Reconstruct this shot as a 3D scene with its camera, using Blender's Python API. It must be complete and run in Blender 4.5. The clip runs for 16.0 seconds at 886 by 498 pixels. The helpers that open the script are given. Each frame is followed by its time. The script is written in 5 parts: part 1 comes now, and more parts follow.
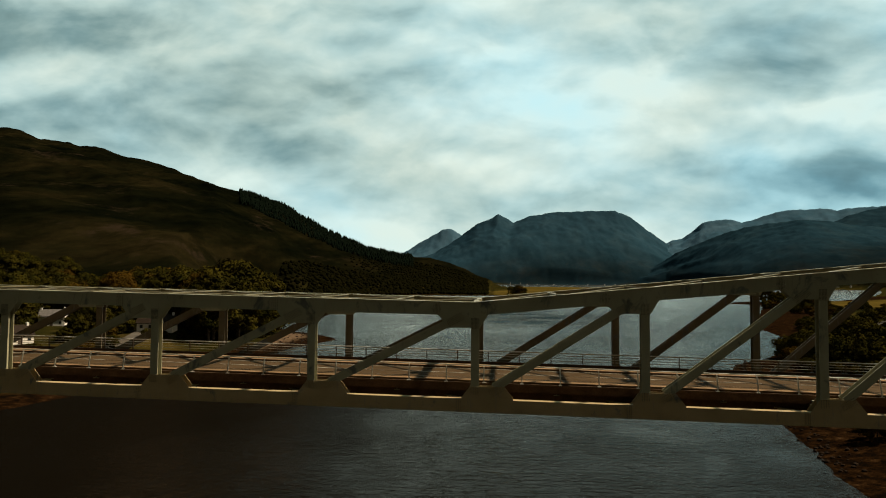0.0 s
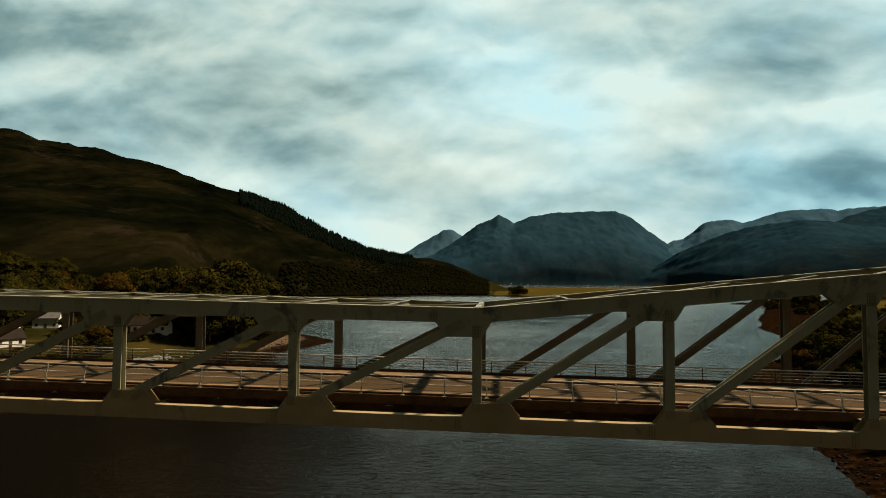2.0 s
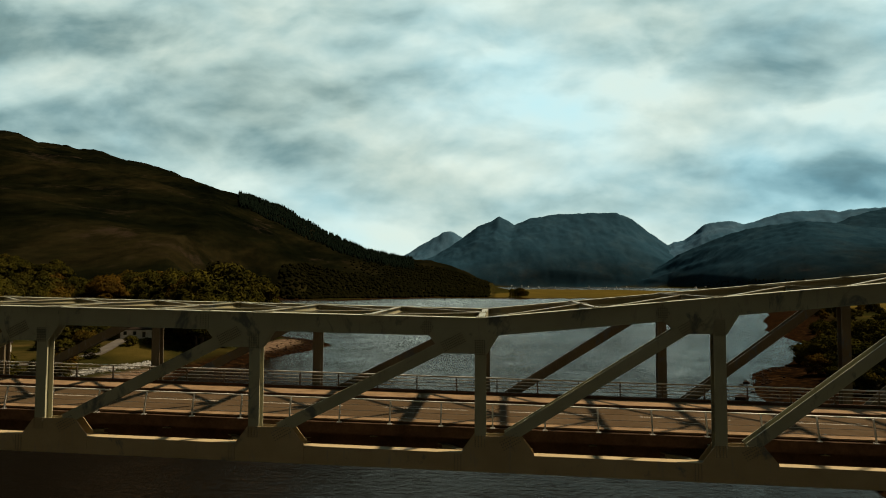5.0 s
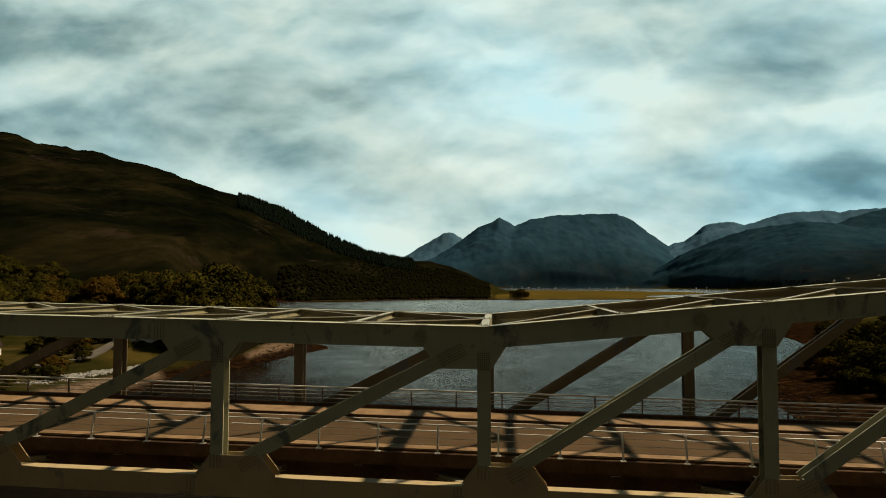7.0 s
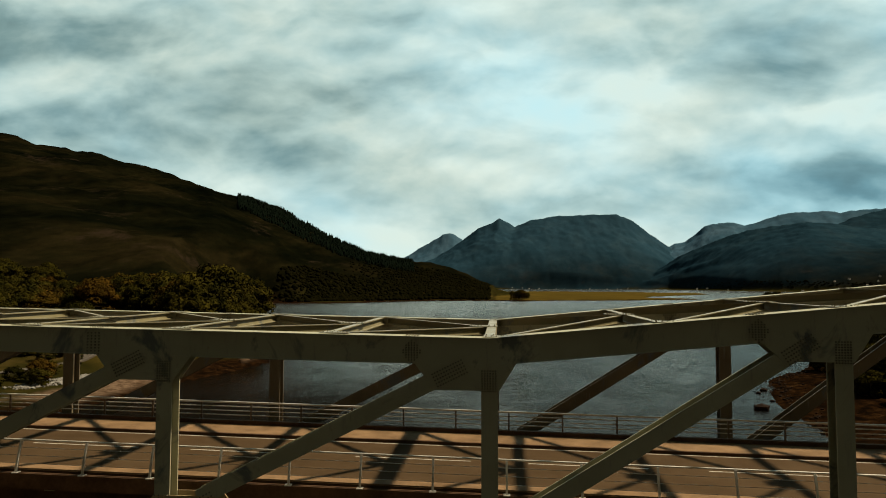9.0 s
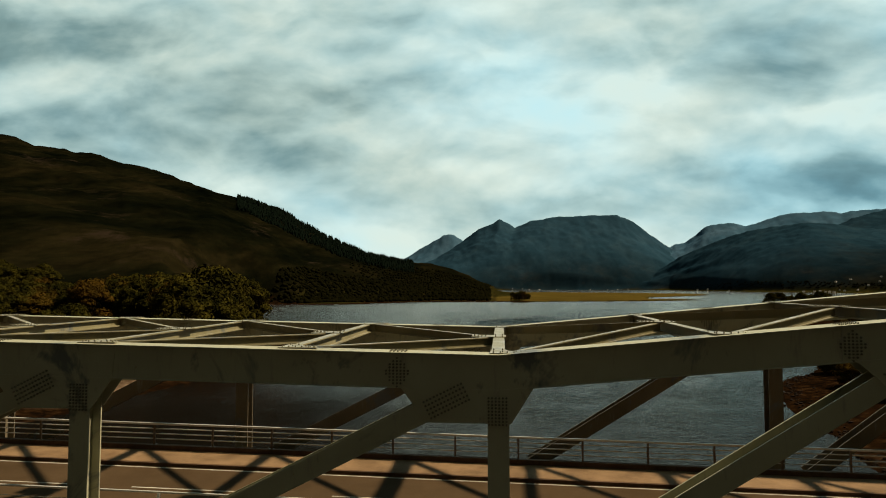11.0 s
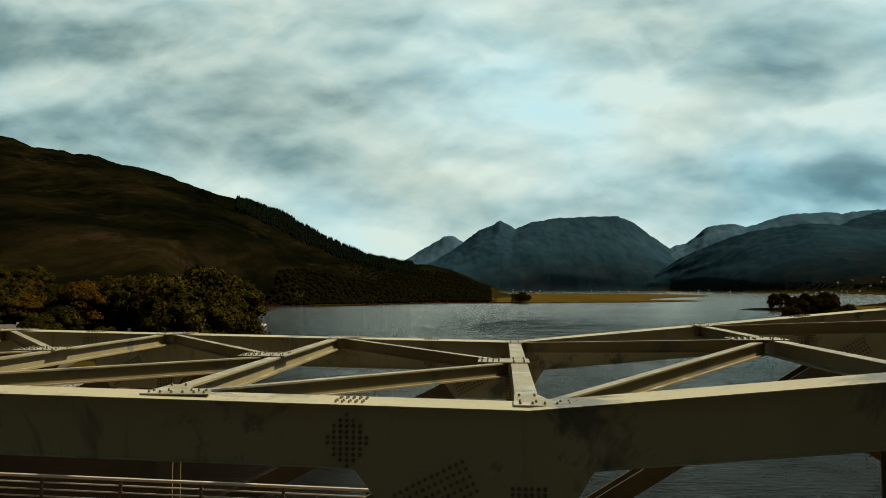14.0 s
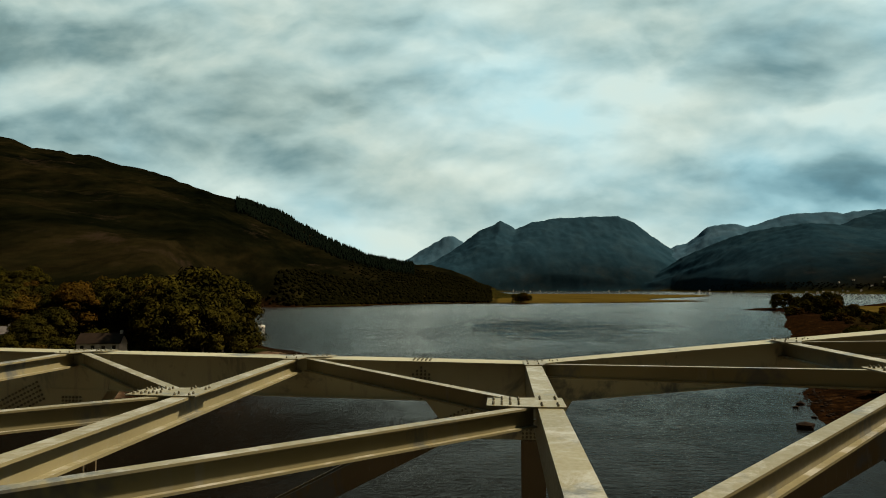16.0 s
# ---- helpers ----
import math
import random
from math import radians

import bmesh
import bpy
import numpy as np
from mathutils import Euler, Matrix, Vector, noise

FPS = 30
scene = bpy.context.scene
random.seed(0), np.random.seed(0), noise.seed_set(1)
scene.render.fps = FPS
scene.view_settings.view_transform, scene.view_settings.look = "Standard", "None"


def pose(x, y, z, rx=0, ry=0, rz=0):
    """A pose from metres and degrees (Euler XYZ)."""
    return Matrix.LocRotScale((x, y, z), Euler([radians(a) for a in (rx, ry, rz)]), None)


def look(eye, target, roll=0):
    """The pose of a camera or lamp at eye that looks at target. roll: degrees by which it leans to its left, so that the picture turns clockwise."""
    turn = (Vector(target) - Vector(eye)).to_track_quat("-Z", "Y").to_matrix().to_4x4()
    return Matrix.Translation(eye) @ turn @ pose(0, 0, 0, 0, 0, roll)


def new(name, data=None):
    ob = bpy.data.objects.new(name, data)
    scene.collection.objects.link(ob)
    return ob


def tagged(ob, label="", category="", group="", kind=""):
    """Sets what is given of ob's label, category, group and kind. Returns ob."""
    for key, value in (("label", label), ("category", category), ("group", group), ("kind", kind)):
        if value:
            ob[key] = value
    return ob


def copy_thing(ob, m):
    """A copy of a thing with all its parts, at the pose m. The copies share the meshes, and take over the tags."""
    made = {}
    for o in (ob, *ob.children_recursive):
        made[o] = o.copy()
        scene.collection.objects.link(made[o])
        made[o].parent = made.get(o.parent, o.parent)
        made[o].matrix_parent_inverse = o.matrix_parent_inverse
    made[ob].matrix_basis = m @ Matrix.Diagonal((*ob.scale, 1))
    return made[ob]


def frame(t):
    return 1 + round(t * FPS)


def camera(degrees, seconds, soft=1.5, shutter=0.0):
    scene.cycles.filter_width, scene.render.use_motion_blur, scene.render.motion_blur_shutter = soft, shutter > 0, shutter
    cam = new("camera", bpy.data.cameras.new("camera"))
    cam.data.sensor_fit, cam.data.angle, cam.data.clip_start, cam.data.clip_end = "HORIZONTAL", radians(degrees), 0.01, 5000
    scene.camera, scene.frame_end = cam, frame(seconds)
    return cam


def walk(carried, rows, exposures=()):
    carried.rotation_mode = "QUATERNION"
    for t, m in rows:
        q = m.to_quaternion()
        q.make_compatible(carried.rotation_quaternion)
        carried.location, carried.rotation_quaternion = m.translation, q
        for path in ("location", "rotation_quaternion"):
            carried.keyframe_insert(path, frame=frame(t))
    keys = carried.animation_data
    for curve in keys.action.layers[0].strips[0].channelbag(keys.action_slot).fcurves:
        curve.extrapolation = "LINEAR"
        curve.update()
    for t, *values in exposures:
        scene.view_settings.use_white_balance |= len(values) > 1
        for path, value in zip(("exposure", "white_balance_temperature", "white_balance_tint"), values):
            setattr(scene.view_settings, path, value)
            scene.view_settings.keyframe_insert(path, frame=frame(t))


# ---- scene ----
cam = camera(67.4, 16.0, 1.0)
PATH = [
    (0, (1.528, -46.028, 28.048), (-6.659, 53.531, 32.619), 0.34),
    (0.5, (1.470, -44.744, 28.096), (-6.743, 54.814, 32.673), 0.32),
    (1, (1.411, -43.452, 28.133), (-6.823, 56.102, 32.731), 0.30),
    (1.5, (1.350, -42.160, 28.162), (-6.902, 57.391, 32.792), 0.28),
    (2, (1.288, -40.871, 28.184), (-6.980, 58.678, 32.854), 0.27),
    (2.5, (1.224, -39.586, 28.203), (-7.057, 59.959, 32.918), 0.25),
    (3, (1.161, -38.307, 28.218), (-7.133, 61.235, 32.981), 0.23),
    (3.5, (1.096, -37.033, 28.231), (-7.208, 62.505, 33.044), 0.22),
    (4, (1.030, -35.764, 28.243), (-7.282, 63.772, 33.107), 0.20),
    (4.5, (0.963, -34.498, 28.253), (-7.357, 65.035, 33.168), 0.18),
    (5, (0.895, -33.231, 28.263), (-7.431, 66.298, 33.227), 0.17),
    (5.5, (0.827, -31.964, 28.273), (-7.505, 67.561, 33.284), 0.15),
    (6, (0.758, -30.695, 28.282), (-7.579, 68.829, 33.338), 0.14),
    (6.5, (0.688, -29.421, 28.291), (-7.655, 70.100, 33.391), 0.12),
    (7, (0.618, -28.141, 28.299), (-7.729, 71.376, 33.440), 0.10),
    (7.5, (0.546, -26.857, 28.306), (-7.805, 72.659, 33.487), 0.09),
    (8, (0.475, -25.566, 28.312), (-7.881, 73.948, 33.532), 0.07),
    (8.5, (0.403, -24.270, 28.317), (-7.958, 75.242, 33.574), 0.06),
    (9, (0.329, -22.968, 28.319), (-8.036, 76.540, 33.614), 0.04),
    (9.5, (0.257, -21.663, 28.320), (-8.114, 77.843, 33.651), 0.02),
    (10, (0.184, -20.357, 28.318), (-8.193, 79.147, 33.687), 0.01),
    (10.5, (0.109, -19.051, 28.315), (-8.273, 80.451, 33.720), -0.01),
    (11, (0.035, -17.745, 28.309), (-8.354, 81.754, 33.753), -0.03),
    (11.5, (-0.039, -16.444, 28.302), (-8.436, 83.052, 33.783), -0.04),
    (12, (-0.114, -15.147, 28.293), (-8.518, 84.346, 33.813), -0.06),
    (12.5, (-0.189, -13.855, 28.283), (-8.602, 85.635, 33.842), -0.08),
    (13, (-0.264, -12.569, 28.274), (-8.686, 86.919, 33.870), -0.10),
    (13.5, (-0.339, -11.286, 28.267), (-8.771, 88.199, 33.897), -0.12),
    (14, (-0.414, -10.003, 28.262), (-8.857, 89.479, 33.925), -0.13),
    (14.5, (-0.489, -8.713, 28.263), (-8.943, 90.766, 33.953), -0.15),
    (15, (-0.565, -7.412, 28.270), (-9.030, 92.065, 33.980), -0.17),
    (15.5, (-0.640, -6.087, 28.288), (-9.117, 93.388, 34.008), -0.19),
    (16, (-0.714, -4.724, 28.317), (-9.205, 94.750, 34.037), -0.21),
]
walk(cam, [(t, look(e, g, r)) for t, e, g, r in PATH], [(0, 0.62), (8, 0.58), (12, 0.56), (16, 0.48)])

# ---- light ----
SUN_FROM = Vector((4.4, 1.35, 5.75)).normalized()
world = bpy.data.worlds.new("overcast_sky")
world.use_nodes = True
scene.world = world
wn, wl = world.node_tree.nodes, world.node_tree.links
wn.clear()


def add(nodes, kind, **values):
    n = nodes.new(kind)
    for key, value in values.items():
        if key in n.inputs:
            n.inputs[key].default_value = value
    return n


def math_node(nodes, links, op, a, b=None, c=None):
    n = nodes.new("ShaderNodeMath")
    n.operation = op
    for i, v in enumerate((a, b, c)):
        if v is None:
            continue
        if isinstance(v, (int, float)):
            n.inputs[i].default_value = v
        else:
            links.new(v, n.inputs[i])
    return n.outputs[0]


def ramp_node(nodes, links, fac, stops):
    n = nodes.new("ShaderNodeValToRGB")
    el = n.color_ramp.elements
    while len(el) < len(stops):
        el.new(0.5)
    for e, (p, c) in zip(el, stops):
        e.position = p
        e.color = (*c, 1) if len(c) == 3 else c
    links.new(fac, n.inputs[0])
    return n.outputs[0]


def mix_node(nodes, links, fac, a, b, blend="MIX"):
    n = nodes.new("ShaderNodeMix")
    n.data_type, n.blend_type = "RGBA", blend
    for i, v in ((0, fac), (6, a), (7, b)):
        if isinstance(v, (int, float)):
            n.inputs[i].default_value = v
        elif isinstance(v, tuple):
            n.inputs[i].default_value = (*v, 1)
        else:
            links.new(v, n.inputs[i])
    return n.outputs[2]


def noise_node(nodes, links, vec, scale, detail=4, rough=0.5, distort=0.0):
    n = add(nodes, "ShaderNodeTexNoise", Scale=scale, Detail=detail, Roughness=rough, Distortion=distort)
    links.new(vec, n.inputs["Vector"])
    return n.outputs["Fac"]


# masses of cloud ahead: sideways and up per metre ahead, their half width and height, and how bright they are
CLOUDS = [
    (-0.741, 0.409, 0.153, 0.039, -0.80), (-0.748, 0.321, 0.096, 0.022, 0.18), (-0.678, 0.250, 0.179, 0.031, -0.60), (-0.349, 0.295, 0.152, 0.029, -0.60), (-0.211, 0.343, 0.088, 0.045, -0.25), (-0.362, 0.206, 0.094, 0.020, -0.55),
    (-0.489, 0.190, 0.182, 0.034, -0.40), (0.191, 0.148, 0.057, 0.025, 0.35), (0.293, 0.371, 0.145, 0.047, -0.42), (0.385, 0.296, 0.084, 0.025, -0.50), (0.502, 0.365, 0.086, 0.042, -0.15), (0.184, 0.267, 0.107, 0.034, 0.40),
    (0.491, 0.252, 0.078, 0.017, 0.60), (0.297, 0.174, 0.092, 0.023, -0.70), (0.504, 0.158, 0.093, 0.020, -0.85), (0.016, 0.301, 0.160, 0.105, 0.30), (-0.165, 0.070, 0.078, 0.024, 0.30), (0.066, 0.113, 0.141, 0.015, -0.60),
    (0.448, 0.132, 0.117, 0.018, -0.50),
]


def build_sky():
    sky = wn.new("ShaderNodeTexSky")
    sky.sky_type, sky.sun_disc = "NISHITA", False
    sky.sun_elevation = math.asin(SUN_FROM.z)
    sky.sun_rotation = math.atan2(SUN_FROM.x, SUN_FROM.y)
    coord = wn.new("ShaderNodeTexCoord").outputs["Generated"]
    sep = wn.new("ShaderNodeSeparateXYZ")
    wl.new(coord, sep.inputs[0])
    up = math_node(wn, wl, "ADD", math_node(wn, wl, "ABSOLUTE", sep.outputs[2]), SKY_LIFT)
    comb = wn.new("ShaderNodeCombineXYZ")
    wl.new(math_node(wn, wl, "DIVIDE", sep.outputs[0], up), comb.inputs[0])
    wl.new(math_node(wn, wl, "DIVIDE", sep.outputs[1], up), comb.inputs[1])
    comb.inputs[2].default_value = 2.3
    layer = comb.outputs[0]
    mid = noise_node(wn, wl, layer, 1.7, 3, 0.45, 0.1)
    round_ = wn.new("ShaderNodeVectorMath")
    round_.operation = "MULTIPLY"
    wl.new(coord, round_.inputs[0])
    round_.inputs[1].default_value = (1.0, 1.0, 1.6)
    lumps = round_.outputs[0]
    soft = noise_node(wn, wl, layer, 0.55, 3, 0.5)
    ahead = math_node(wn, wl, "MAXIMUM", sep.outputs[1], 0.05)
    u0 = math_node(wn, wl, "DIVIDE", sep.outputs[0], ahead)
    v0 = math_node(wn, wl, "DIVIDE", sep.outputs[2], ahead)
    warp = math_node(wn, wl, "SUBTRACT", noise_node(wn, wl, lumps, 5.0, 5, 0.52), 0.5)
    off = wn.new("ShaderNodeVectorMath")
    off.operation = "ADD"
    wl.new(lumps, off.inputs[0])
    off.inputs[1].default_value = (3.1, 7.7, 1.9)
    warp2 = math_node(wn, wl, "SUBTRACT", noise_node(wn, wl, off.outputs[0], 5.5, 5, 0.52), 0.5)
    u = math_node(wn, wl, "ADD", u0, math_node(wn, wl, "MULTIPLY", warp, 0.24))
    v = math_node(wn, wl, "ADD", v0, math_node(wn, wl, "MULTIPLY", warp2, 0.13))

    def billow(drop, scale, squash):
        """Heaped cloud, taken a little lower or higher in the sky."""
        c = wn.new("ShaderNodeCombineXYZ")
        wl.new(math_node(wn, wl, "ADD", u0, math_node(wn, wl, "MULTIPLY", warp, 0.05)), c.inputs[0])
        wl.new(math_node(wn, wl, "MULTIPLY", math_node(wn, wl, "ADD", v0, drop), squash), c.inputs[1])
        return noise_node(wn, wl, c.outputs[0], scale, 7, 0.48, 0.2)

    heap = billow(0.0, 5.6, 2.0)
    rim = math_node(wn, wl, "SUBTRACT", heap, billow(0.022, 5.6, 2.0))
    small = billow(0.4, 17.0, 1.9)
    amount = math_node(wn, wl, "ADD", SKY_BASE, math_node(wn, wl, "MULTIPLY", math_node(wn, wl, "SUBTRACT", mid, 0.5), 0.2))
    for field, middle, gain in ((heap, 0.5, 0.30), (rim, 0.0, 0.48), (small, 0.5, 0.08), (soft, 0.5, 0.2)):
        amount = math_node(wn, wl, "ADD", amount, math_node(wn, wl, "MULTIPLY", math_node(wn, wl, "SUBTRACT", field, middle), gain))
    for cu, cv, ru, rv, w in CLOUDS:
        du = math_node(wn, wl, "MULTIPLY", math_node(wn, wl, "SUBTRACT", u, cu), 1 / (1.3 * ru))
        dv = math_node(wn, wl, "MULTIPLY", math_node(wn, wl, "SUBTRACT", v, cv), 1 / (1.4 * rv))
        q = math_node(wn, wl, "ADD", math_node(wn, wl, "MULTIPLY", du, du), math_node(wn, wl, "MULTIPLY", dv, dv))
        g = math_node(wn, wl, "DIVIDE", (0.225 if w < 0 else 0.27) * w, math_node(wn, wl, "ADD", 1.0, math_node(wn, wl, "MULTIPLY", q, q)))
        amount = math_node(wn, wl, "ADD", amount, g)
    # bright cloud over the loch's head; unseen sky above and behind darkened to cut fill
    glow = wn.new("ShaderNodeVectorMath")
    glow.operation = "DOT_PRODUCT"
    wl.new(coord, glow.inputs[0])
    glow.inputs[1].default_value = Vector((0.03, 0.95, 0.20)).normalized()
    view_fade = wn.new("ShaderNodeMapRange")
    view_fade.interpolation_type = "SMOOTHSTEP"
    wl.new(glow.outputs["Value"], view_fade.inputs[0])
    view_fade.inputs[1].default_value, view_fade.inputs[2].default_value = 0.62, 0.80
    view_fade.inputs[3].default_value, view_fade.inputs[4].default_value = -0.75, 0.06
    amount = math_node(wn, wl, "ADD", amount, view_fade.outputs[0])
    # unseen zenith brightened again to fill the shadows on the road
    zenith = wn.new("ShaderNodeMapRange")
    zenith.interpolation_type = "SMOOTHSTEP"
    wl.new(sep.outputs[2], zenith.inputs[0])
    zenith.inputs[1].default_value, zenith.inputs[2].default_value, zenith.inputs[3].default_value, zenith.inputs[4].default_value = 0.70, 0.98, 0.0, 0.50
    amount = math_node(wn, wl, "ADD", amount, zenith.outputs[0])
    cloud = ramp_node(wn, wl, amount, SKY_STOPS)
    hue = math_node(wn, wl, "ADD", noise_node(wn, wl, lumps, 3.2, 4, 0.55), math_node(wn, wl, "MULTIPLY", u0, 0.16))
    cloud = mix_node(wn, wl, 1.0, cloud, ramp_node(wn, wl, hue, [(0.34, (1.10, 1.0, 0.93)), (0.52, (1.0, 1.0, 1.0)), (0.70, (0.84, 1.0, 1.10))]), "MULTIPLY")
    blue = mix_node(wn, wl, 1.0, sky.outputs[0], (0.12, 0.12, 0.12), "MULTIPLY")
    gaps = ramp_node(wn, wl, noise_node(wn, wl, layer, 1.1, 5, 0.55), [(0.66, (0, 0, 0)), (0.74, (0.35, 0.35, 0.35))])
    bg = wn.new("ShaderNodeBackground")
    wl.new(mix_node(wn, wl, gaps, cloud, blue), bg.inputs[0])
    bg.inputs[1].default_value = 0.66
    out = wn.new("ShaderNodeOutputWorld")
    wl.new(bg.outputs[0], out.inputs[0])


SKY_LIFT, SKY_BASE = 0.36, 0.638
SKY_STOPS = [(0.0, (0.036, 0.034, 0.022)), (0.22, (0.068, 0.130, 0.142)), (0.42, (0.190, 0.33, 0.35)), (0.60, (0.425, 0.61, 0.605)), (0.80, (0.70, 0.87, 0.82))]
build_sky()

sun = new("sun", bpy.data.lights.new("sun", "SUN"))
sun.data.energy, sun.data.angle, sun.data.color = 4.6, radians(2.0), (1.0, 0.82, 0.57)
sun.matrix_world = look(SUN_FROM * 200, (0, 0, 0))


# ---- materials ----
def material(name, rough=0.8, metal=0.0, spec=0.5):
    m = bpy.data.materials.new(name)
    m.use_nodes = True
    n, l = m.node_tree.nodes, m.node_tree.links
    b = n["Principled BSDF"]
    b.inputs["Roughness"].default_value, b.inputs["Metallic"].default_value = rough, metal
    b.inputs["Specular IOR Level"].default_value = spec
    return m, n, l, b


def place(n, scale=(1, 1, 1)):
    """World coordinates, stretched."""
    g = n.new("ShaderNodeNewGeometry")
    if scale == (1, 1, 1):
        return g.outputs["Position"]
    v = n.new("ShaderNodeVectorMath")
    v.operation = "MULTIPLY"
    n.id_data.links.new(g.outputs["Position"], v.inputs[0])
    v.inputs[1].default_value = scale
    return v.outputs[0]


def bump(n, l, b, height, strength, distance):
    k = add(n, "ShaderNodeBump", Strength=strength, Distance=distance)
    l.new(height, k.inputs["Height"])
    l.new(k.outputs[0], b.inputs["Normal"])


def simple(name, c1, c2, scale, rough=0.85, relief=0.3, dist=0.02, stretch=(1, 1, 1), fine=9.0, metal=0.0, spec=0.4):
    """Two-tone surface: broad stains, fine grain and relief."""
    m, n, l, b = material(name, rough, metal, spec)
    p = place(n, stretch)
    broad = noise_node(n, l, p, scale, 5, 0.6)
    grain = noise_node(n, l, p, scale * fine, 4, 0.6)
    fac = math_node(n, l, "ADD", math_node(n, l, "MULTIPLY", broad, 0.7), math_node(n, l, "MULTIPLY", grain, 0.3))
    l.new(ramp_node(n, l, fac, [(0.35, c1), (0.65, c2)]), b.inputs["Base Color"])
    bump(n, l, b, grain, relief, dist)
    return m


def steel_paint(name, c1, c2, spec=0.3, matt=0.45, bare=0.0):
    """Bridge paint, chalky, with rain streaks and dark scuffed patches."""
    m, n, l, b = material(name, 0.55, 0.0, spec)
    p = place(n)
    broad = noise_node(n, l, p, 0.35, 4, 0.6)
    streak = noise_node(n, l, place(n, (2.2, 2.2, 0.35)), 2.0, 5, 0.65)
    grain = noise_node(n, l, p, 14, 4, 0.6)
    base = ramp_node(n, l, broad, [(0.3, c1), (0.7, c2)])
    dirt = ramp_node(n, l, streak, [(0.58, (0, 0, 0)), (0.70, (0.6, 0.6, 0.6))])
    col = mix_node(n, l, dirt, base, (0.20, 0.195, 0.165))
    scuff = ramp_node(n, l, noise_node(n, l, place(n, (1, 1, 0.6)), 0.55, 5, 0.7, 0.6), [(0.57, (0, 0, 0)), (0.65, (0.85, 0.85, 0.85))])
    col = mix_node(n, l, scuff, col, (0.082, 0.094, 0.100))
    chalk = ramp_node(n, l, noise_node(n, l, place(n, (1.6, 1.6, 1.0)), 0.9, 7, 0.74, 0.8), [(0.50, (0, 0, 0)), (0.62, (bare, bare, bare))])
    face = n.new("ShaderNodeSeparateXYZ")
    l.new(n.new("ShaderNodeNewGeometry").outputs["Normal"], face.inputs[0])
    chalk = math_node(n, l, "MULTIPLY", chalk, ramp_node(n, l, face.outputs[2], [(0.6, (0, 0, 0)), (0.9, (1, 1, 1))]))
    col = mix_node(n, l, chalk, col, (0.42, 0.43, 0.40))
    rust = ramp_node(n, l, noise_node(n, l, p, 1.3, 6, 0.7), [(0.70, (0, 0, 0)), (0.76, (0.6, 0.6, 0.6))])
    l.new(mix_node(n, l, rust, col, (0.16, 0.085, 0.04)), b.inputs["Base Color"])
    l.new(ramp_node(n, l, grain, [(0.3, (matt, matt, matt)), (0.7, (matt + 0.2, matt + 0.2, matt + 0.2))]), b.inputs["Roughness"])
    bump(n, l, b, grain, 0.15, 0.004)
    return m


